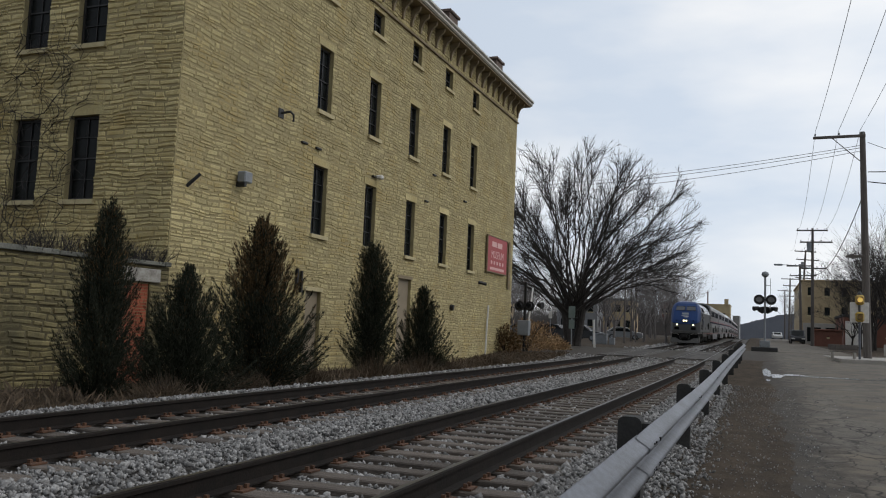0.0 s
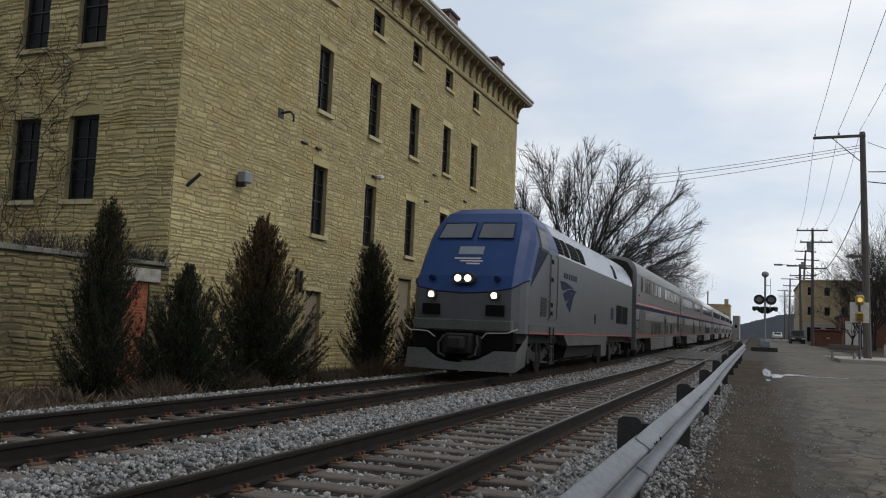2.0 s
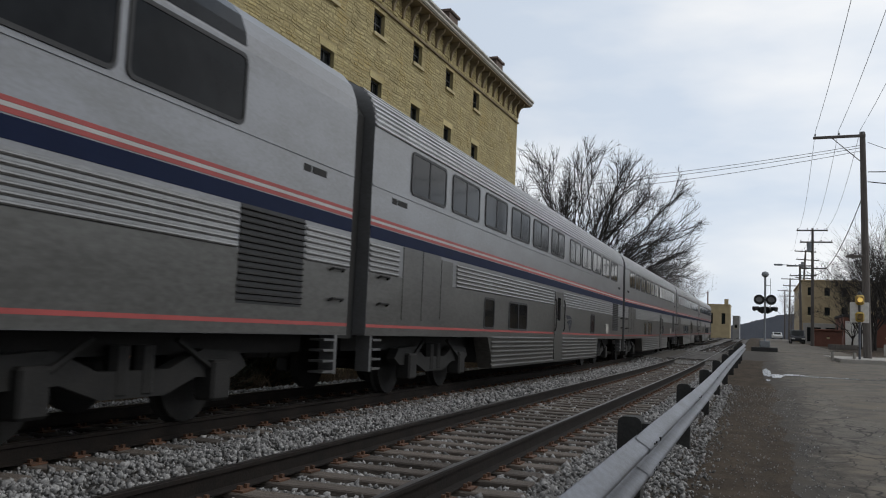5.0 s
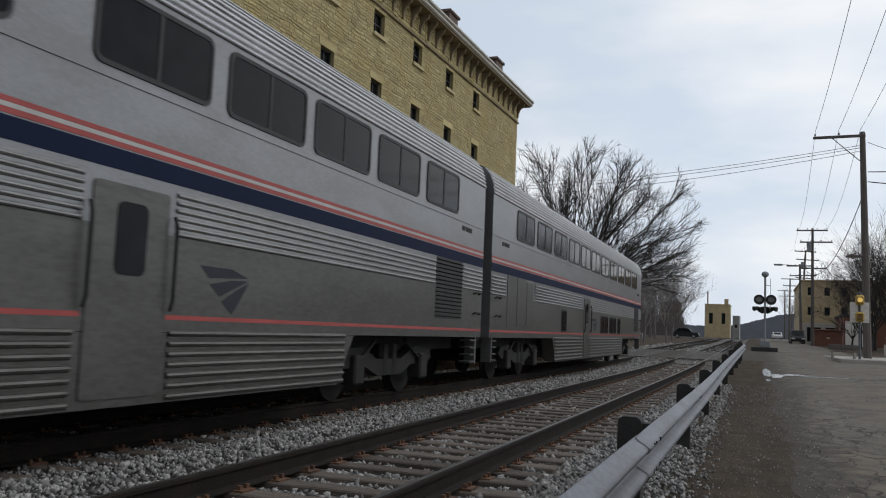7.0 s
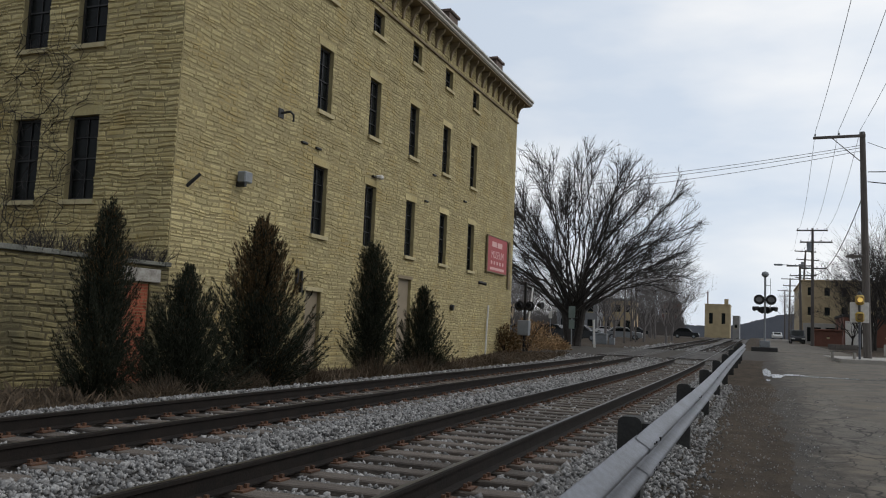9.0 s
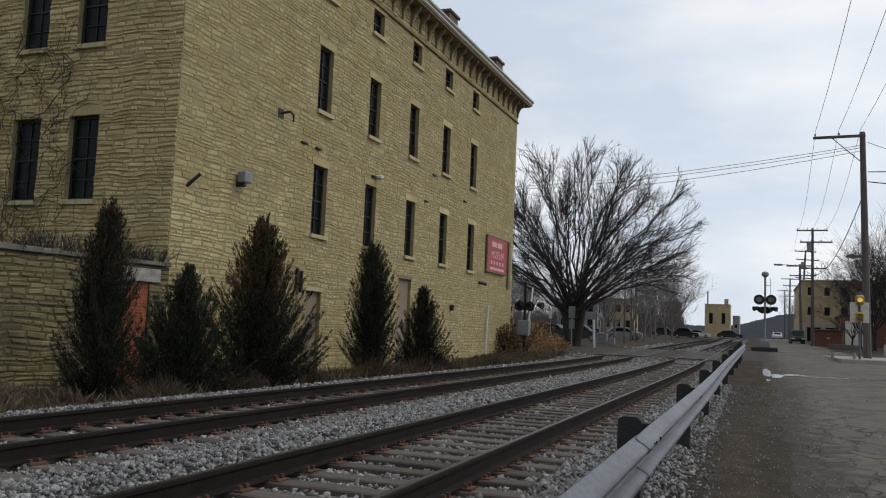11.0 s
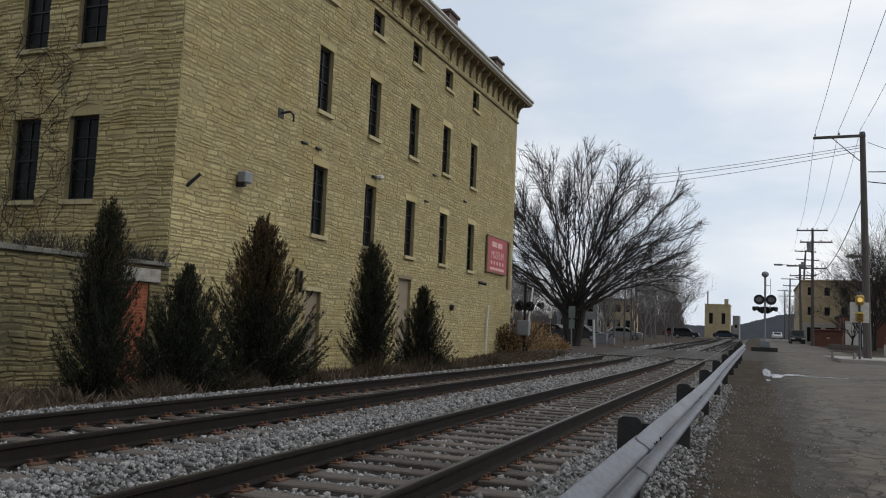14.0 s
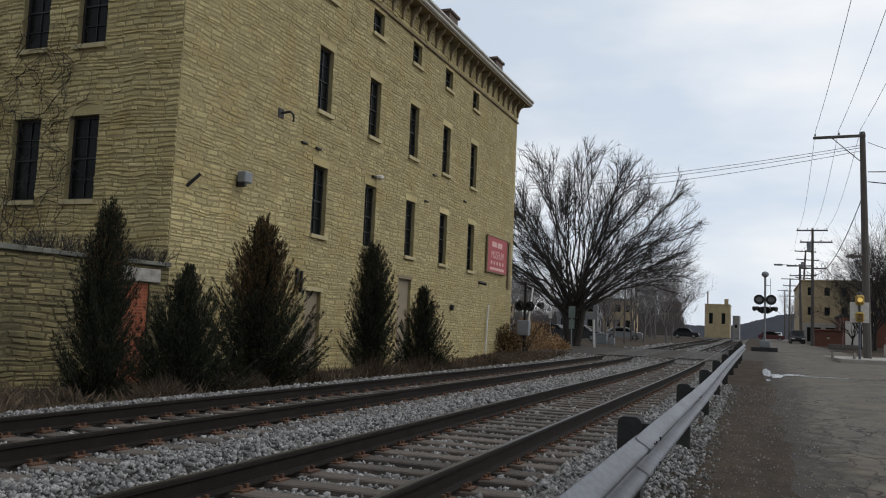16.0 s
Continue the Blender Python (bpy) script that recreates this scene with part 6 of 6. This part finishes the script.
def locomotive():
    """A streamlined diesel, its rear coupler at y = 0, its nose towards -y."""
    c = thing("locomotive", "blue-nosed silver streamlined diesel locomotive with lit headlights", "locomotive")
    REAR = -.95
    # (z, y of the nose tip, half width, y where the corner meets the side, half width of the flat front)
    lev = [(1.1, -20.52, 1.5, -19.9, 1.22), (1.4, -20.56, 1.5, -19.88, 1.21), (2.05, -20.6, 1.5, -19.85, 1.2), (2.5, -20.46, 1.5, -19.65, 1.17), (2.95, -20.17, 1.5, -19.3, 1.12), (3.36, -19.88, 1.5, -19.0, 1.08), (3.5, -19.77, 1.47, -18.95, 1.06), (3.75, -19.55, 1.38, -18.8, 1.02), (4.0, -19.3, 1.24, -18.65, .97), (4.25, -19.02, 1.06, -18.45, .9), (4.42, -18.65, .8, -18.1, .72), (4.5, -18.1, .45, -17.7, .4)]
    wide = (1.5, 1.5, 1.5, 1.5, 1.5, 1.5, 1.49, 1.44, 1.36, 1.2, .95, .6)
    flat = (1.22, 1.22, 1.22, 1.22, 1.2, 1.18, 1.17, 1.15, 1.1, 1.0, .82, .5)
    rise = (0, .04, .14, .26, .35, .38, .38, .38)
    loops = []
    for i, (z, yf, w, yc, wf) in enumerate(lev):
        wf, v = flat[i], wide[i]
        half = [(0, yf), (wf * .55, yf + .012), (wf, yf + .07), (wf + (v - wf) * .55, yf + .1 + (yc - yf) * .28), (v - .03, yf + (yc - yf) * .72), (v, yc), (w, -16.6), (w, REAR)]
        loops.append([(x, y, z + (rise[k] if i == 2 else 0)) for k, (x, y) in enumerate(half)])
    meshes = {"body": MB(), "nose_cowl": MB(), "roof": MB(), "cab_roof": MB(), "cab_roof_left": MB(), "corner_panel": MB(), "corner_panel_left": MB()}
    for i in range(len(loops) - 1):
        for k in range(len(loops[0]) - 1):
            q = [loops[i][k], loops[i][k + 1], loops[i + 1][k + 1], loops[i + 1][k]]
            z = (q[0][2] + q[2][2]) / 2
            if k <= 4:
                key = "body" if i < 2 else ("corner_panel" if k == 4 or k == 3 else "nose_cowl")
            elif k == 5:
                key = "cab_roof" if z > 3.4 else "body"
            else:
                key = "roof" if z > 3.4 else "body"
            for s in (1, -1):
                p = [(s * x, y, zz) for x, y, zz in q]
                meshes[key if key not in ("cab_roof", "corner_panel") or s > 0 else key + "_left"].add(p if s > 0 else p[::-1], [(0, 1, 2, 3)])
    top = loops[-1]
    meshes["roof"].add([(x, y, z) for x, y, z in top[2:]] + [(-x, y, z) for x, y, z in top[2:]][::-1], [tuple(range(12))])
    rear = [(x[-1][0], REAR, x[-1][2]) for x in loops]
    meshes["body"].add(rear + [(-x, y, z) for x, y, z in rear][::-1], [tuple(range(2 * len(rear)))])
    part("body", meshes["body"], LOCOGREY, c)
    part("nose_cowl", meshes["nose_cowl"], LOCOBLUE, c, "blue sloping nose", smooth=True)
    part("corner_panel", meshes["corner_panel"], LOCOBLUE, c, "blue nose corner")
    part("corner_panel", meshes["corner_panel_left"], LOCOBLUE, c, "blue nose corner")
    part("cab_roof", meshes["cab_roof"], LOCOBLUE, c)
    part("cab_roof", meshes["cab_roof_left"], LOCOBLUE, c)
    part("roof", meshes["roof"], LOCOROOF, c, "silver roof panels with the mirrored sky painted in")
    # blue wedge running back on both sides, and its dark edge
    for s in (1, -1):
        wedge = MB().slab([(-19.78, 2.34), (-18.0, 3.34), (-18.98, 3.36), (-19.3, 2.95)], 0, s * 1.49, s * 1.504)
        edge = MB().slab([(-19.8, 2.27), (-17.95, 3.3), (-18.0, 3.345), (-19.8, 2.335)], 0, s * 1.49, s * 1.506)
        part("blue_wedge", wedge, LOCONAVY, c)
        part("pinstripe", edge, NAVY, c)
    edge_pts = [(-x * 1.004, y - .006, z) for x, y, z in loops[2][:6]][::-1] + [(x * 1.004, y - .006, z) for x, y, z in loops[2][1:6]]
    part("pinstripe", MB().tube(edge_pts, .018, 5), NAVY, c, "dark line under the blue nose")
    # windshields, tilted with the nose
    for s in (1, -1):
        ws = MB()
        ws.add([(s * .1, -19.81, 3.52), (s * 1.0, -19.76, 3.52), (s * .94, -19.36, 3.93), (s * .1, -19.41, 3.93)], [(0, 1, 2, 3)])
        p = part("windshield", ws, SHIELD, c, "flat tinted windshield")
        part("windshield_frame", MB().tube([(s * .08, -19.825, 3.5), (s * 1.02, -19.775, 3.5), (s * .96, -19.345, 3.95), (s * .08, -19.395, 3.95), (s * .08, -19.825, 3.5)], .014, 5), LOCONAVY, p)
    # number board and plain white emblem on the nose
    def nose(x0, x1, z0, z1, lift=.02):
        f = lambda z: -20.52 + (z - 2.4) * .66 - lift
        return MB().add([(x0, f(z0), z0), (x1, f(z0), z0), (x1, f(z1), z1), (x0, f(z1), z1)], [(0, 1, 2, 3)])
    part("number_board", nose(-.33, .33, 3.06, 3.27), NUMBER, c)
    em = MB()
    for k, (a, b, z) in enumerate(((-.4, .3, 2.93), (-.24, .36, 2.86), (-.06, .3, 2.79))):
        n = nose(a, b, z, z + .038, .022)
        em.add(n.v, n.f)
    part("emblem", em, STRIPEWHITE, c, "plain white swept emblem")
    # headlights
    hb = part("headlight_bezel", MB().slab(rrect(-.3, .3, 2.28, 2.55, .13), 1, -20.66, -20.3), BLACK, c, "black twin headlight housing")
    for s in (-.13, .13):
        part("headlight", MB().tube([(s, -20.675, 2.415), (s, -20.64, 2.415)], .085, 16), LAMPGLOW, hb, "lit headlight")
    for s in (-1, 1):
        dl = part("ditch_light_bezel", MB().tube([(s * .82, -20.66, 2.0), (s * .82, -20.45, 2.0)], .14, 14), BLACK, c)
        part("ditch_light", MB().tube([(s * .82, -20.675, 2.0), (s * .82, -20.64, 2.0)], .078, 14), LAMPGLOW, dl, "lit ditch light")
        part("nose_grille", MB().slab(rrect(min(s * .6, s * 1.06), max(s * .6, s * 1.06), 1.5, 1.77, .02), 1, -20.615, -20.4), SLOT, c)
        part("mu_port", MB().tube([(s * .85, -20.62, 2.42), (s * .85, -20.35, 2.42)], .07, 10), NAVY, c)
    part("front_sill", MB().box(-1.27, 1.27, -20.64, -20.2, 1.12, 1.4, .03), LOCODARK, c)
    part("coupler", MB().box(-.2, .2, -21.15, -20.3, .66, .98, .05), UNDER, c)
    part("coupler", MB().box(-.14, .14, -.95, 0, .62, .86, .03), UNDER, c)
    # black box paints the shade of the open cavity behind the plough
    part("buffer_pocket", MB().box(-1.3, 1.3, -20.5, -20.2, .4, 1.13, .02), SLOT, c, "black box painting the shade behind the coupler")
    part("draft_gear", MB().box(-.34, .34, -20.9, -20.4, .56, 1.06, .05).box(-.5, -.36, -20.62, -20.4, .5, 1.0, .02).box(.36, .5, -20.62, -20.4, .5, 1.0, .02), UNDER, c)
    for s in (-1, 1):
        part("air_hose", MB().tube([(s * .42, -20.66, 1.0), (s * .5, -20.85, .8), (s * .46, -20.92, .55), (s * .3, -20.9, .48)], .035, 6), BLACK, c)
    pl, cols = MB(), []
    for k in range(17):
        u = k / 8 - 1
        top = .66 if abs(u) > .6 else .36 + .3 * (abs(u) / .6) ** 2.5
        front = lambda z: -20.98 + .24 * abs(u) ** 1.6 + .32 * (z - .17)
        cols.append([(1.42 * u, front(.17), .17), (1.42 * u, front(top), top)])
    cols = [[(-1.46, -19.95, .3), (-1.48, -19.75, 1.1)]] + cols + [[(1.46, -19.95, .3), (1.48, -19.75, 1.1)]]
    pl.add([p for q in cols for p in q], [(2 * k, 2 * k + 2, 2 * k + 3, 2 * k + 1) for k in range(len(cols) - 1)])
    part("snow_plough", pl, LOCODARK, c, "grey steel pilot plough")
    for s in (-1, 1):
        part("front_rail", MB().tube([(s * .6, -20.85, .95), (s * .75, -20.95, 1.08), (s * 1.25, -20.9, 1.1), (s * 1.45, -20.7, 1.2)], .016, 6), CONCRETE, c, "pale grab rail")
    # lower side
    pair("sill", (-19.85, REAR, 1.1, 1.34, 1.5, .006), LOCODARK, c)
    pair("red_stripe", (-19.85, REAR, 1.1, 1.135, 1.506, .006), RED, c)
    lw = MB()
    for s in (1, -1):
        lw.slab([(-15.6, 1.1), (-7.6, 1.1), (-8.0, .78), (-15.0, .78)], 0, s * 1.2, s * 1.49)
    part("lower_skirt", lw, LOCODARK, c)
    part("fuel_tank", MB().sweep([(-1.3, .72), (-1.2, .4), (-.9, .28), (.9, .28), (1.2, .4), (1.3, .72), (1.2, .78), (-1.2, .78)], [-14.2, -9.2], None, True), UNDER, c)
    pair("battery_box", (-9.0, -7.9, .35, .98, 1.2, .28, .02), LOCODARK, c)
    part("underframe", MB().box(-1.25, 1.25, -20.4, -1.1, .85, 1.09), UNDER, c)
    # side openings
    def canted(name, y0, y1, z0, z1, lift, material, parent, label="", half=(1.5, 1.47, 1.38, 1.24, 1.06)):
        f = lambda z: float(np.interp(z, (3.36, 3.5, 3.75, 4.0, 4.25), half)) + lift
        zs = [z0] + [z for z in (3.5, 3.75, 4.0) if z0 < z < z1] + [z1]
        made = []
        for s in (-1, 1):
            n = len(zs)
            mb = MB().add([(s * f(z), y, z) for y in (y0, y1) for z in zs], [(k, k + 1, n + k + 1, n + k) for k in range(n - 1)])
            made.append(part(name, mb, material, parent, label))
        return made[1]
    CAB = (1.5, 1.487, 1.43, 1.342, 1.18)
    w = canted("cab_window", -18.8, -17.95, 3.36, 3.88, .02, GLASS, c, "dark cab side window", CAB)
    canted("window_frame", -18.88, -17.87, 3.30, 3.94, .012, FRAME, w, "", CAB)
    for y0, y1 in ((-16.6, -15.9), (-15.72, -15.05), (-14.8, -13.5), (-13.3, -12.45), (-6.2, -5.6)):
        iv = canted("air_intake", y0, y1, 3.42, 3.93, .012, SLOT, c, "black air intake screen")
        for k in range(4):
            canted("louvre", y0, y1, 3.48 + k * .11, 3.505 + k * .11, .022, UNDER, iv)
    gr = pair("side_grille", (-18.64, -18.0, 1.56, 2.08, 1.5, .008), BLACK, c)
    for k in range(8):
        pair("louvre", (-18.62, -18.02, 1.6 + k * .06, 1.625 + k * .06, 1.508, .012), TRUCKGREY, gr)
    for y0, y1 in ((-5.6, -4.1), (-3.95, -2.4)):
        pair("rear_grille", (y0, y1, 1.62, 2.36, 1.5, .008), SLOT, c, "black radiator grille")
    pair("cab_door", (-17.72, -17.08, 1.45, 3.3, 1.5, .008, .04), LOCOGREY, c)
    for y in (-17.86, -16.98):
        for s in (1, -1):
            part("grab_rail", MB().tube([(s * 1.51, y, 1.5), (s * 1.57, y, 1.55), (s * 1.57, y, 3.25), (s * 1.51, y, 3.3)], .018, 6), LOCODARK, c)
    for z in (1.62, 1.85, 2.55, 3.05):
        pair("step_pocket", (-17.6, -17.25, z, z + .12, 1.508, .006), SLOT, c)
    for k in range(4):
        pair("ladder_step", (-17.65, -17.2, .3 + k * .24, .33 + k * .24, 1.4, .16), TRUCKGREY, c)
    for y in (-17.66, -17.2):
        for s in (1, -1):
            part("ladder_rail", MB().tube([(s * 1.54, y, .28), (s * 1.54, y, 1.3)], .02, 6), TRUCKGREY, c)
    # plain dark emblem of three swept blades, and bars for the lettering
    def blade(pts):
        for s in (1, -1):
            part("emblem_blade", MB().slab(pts, 0, s * 1.5, s * 1.506), NAVY, c, "dark swept emblem")
    blade([(-16.35, 2.66), (-15.60, 2.66), (-14.95, 2.6), (-14.35, 2.52), (-15.10, 2.5), (-15.80, 2.4), (-16.10, 2.42)])
    blade([(-15.95, 2.3), (-15.30, 2.44), (-14.70, 2.5), (-14.20, 2.48), (-14.70, 2.36), (-15.20, 2.15), (-15.55, 2.08)])
    blade([(-15.45, 2.0), (-14.80, 2.3), (-14.30, 2.46), (-13.90, 2.48), (-14.35, 2.3), (-14.70, 1.95), (-14.90, 1.78)])
    for k in range(6):
        y = -15.85 + k * .34
        pair("lettering", (y, y + .22, 2.76, 2.93, 1.5, .004), NAVY, c)
    for y in (-7.0, -6.62):
        pair("number_bar", (y, y + .26, 1.75, 2.2, 1.5, .004), NAVY, c)
    pair("fuel_filler", (-10.6, -10.4, 1.5, 1.85, 1.5, .01), SLOT, c)
    part("rear_hood", MB().box(-.9, .9, -.95, -.4, 1.0, 3.8, .05), RUBBER, c)
    part("horn", MB().tube([(-.2, -15.0, 4.27), (-.2, -15.5, 4.42)], .06, 8).tube([(.1, -15.0, 4.27), (.1, -15.6, 4.42)], .06, 8), UNDER, c)
    part("exhaust_hatch", MB().box(-.5, .5, -8.4, -5.5, 4.25, 4.4, .04), LOCOROOF, c)
    part("dynamic_brake_hatch", MB().box(-.7, .7, -3.6, -1.4, 4.22, 4.36, .04), UNDER, c)
    bogie(c, -17.6, True)
    bogie(c, -4.4, True)
    return c


ROW = [(a, a + 1.6) for a in (2.3, 4.3, 6.3, 8.25, 10.15, 12.05, 14.05, 16.05, 18.1, 20.15, 22.2)]
REV = [(a, a + 1.6) for a in (1.8, 3.8, 5.85, 7.9, 9.95, 12.0, 14.5, 16.45, 18.35, 20.3, 22.3)]
SLEEPER = [(1.95, 2.65), (3.8, 5.4), (5.8, 7.4), (7.75, 9.35), (9.75, 11.35), (13.8, 15.4), (15.85, 17.45), (18.0, 19.6), (20.0, 21.6), (22.2, 23.8)]
DORM = [(2.3, 3.9), (4.3, 5.9), (6.3, 7.9), (8.3, 9.9), (10.3, 11.85), (15.95, 17.5), (17.9, 19.45), (19.9, 21.45), (21.9, 23.5)]
TRAIN = [locomotive(),
         coach("two-level stainless sleeping car with navy and red stripes", SLEEPER, [(6.8, 7.5), (7.85, 9.4), (9.8, 11.4), (17.8, 18.5)], 13.65),
         coach("two-level stainless dining car with navy and red stripes", DORM, [], 14.15, box=False, emblem=-1.9),
         coach("two-level stainless lounge car with tall curved windows", [], [(9.6, 11.2), (11.65, 13.2), (13.7, 15.2), (15.8, 17.5)], 7.7, lounge=True, box=False, emblem=-1.9),
         coach("two-level stainless coach with navy and red stripes", REV, [(6.0, 6.7), (7.9, 9.5), (18.2, 18.9)], 12.6),
         coach("two-level stainless coach with a louvred end grille", REV, [(7.4, 8.1), (9.0, 10.6)], 14.8),
         coach("two-level stainless coach with navy and red stripes", REV, [(6.8, 7.5), (7.9, 9.5), (9.95, 11.55)], 14.6, box=False),
         coach("two-level stainless coach at the end of the train", ROW, [(7.4, 8.1), (14.1, 15.7), (16.1, 17.7), (18.15, 18.85)], 10.85, (23.15, 24.6), box=False)]



def motions():
    """The train runs towards and past the camera at an even speed, following the level of its track."""
    times = [0, 1 / 30, 2 / 30] + [0.25 * k for k in range(1, 64)] + [16 - 2 / 30, 16 - 1 / 30, 16.0]
    for i, car in enumerate(TRAIN):
        ahead, behind = (-17.6, -4.4) if i == 0 else (4.1, 21.8)
        rows = []
        for t in times:
            y = LEAD + 25.9 * max(i - 1, 0) - SPEED * t
            za, zb = rail_level(y + ahead), rail_level(y + behind)
            pitch = math.atan2(zb - za, behind - ahead)
            rows.append((t, pose(FAR_TRACK, y, za - ahead * math.sin(pitch), math.degrees(pitch), 0, 0)))
        walk(car, rows)
    for c, start, at in TRAFFIC:
        walk(c, [(t, pose(start + 8.4 * (t - at), 165, rail_level(165) + .05, 0, 0, 90)) for t in (0, 1 / 30, 2 / 30, 4, 8, 12, 16 - 2 / 30, 16 - 1 / 30, 16.0)])


motions()
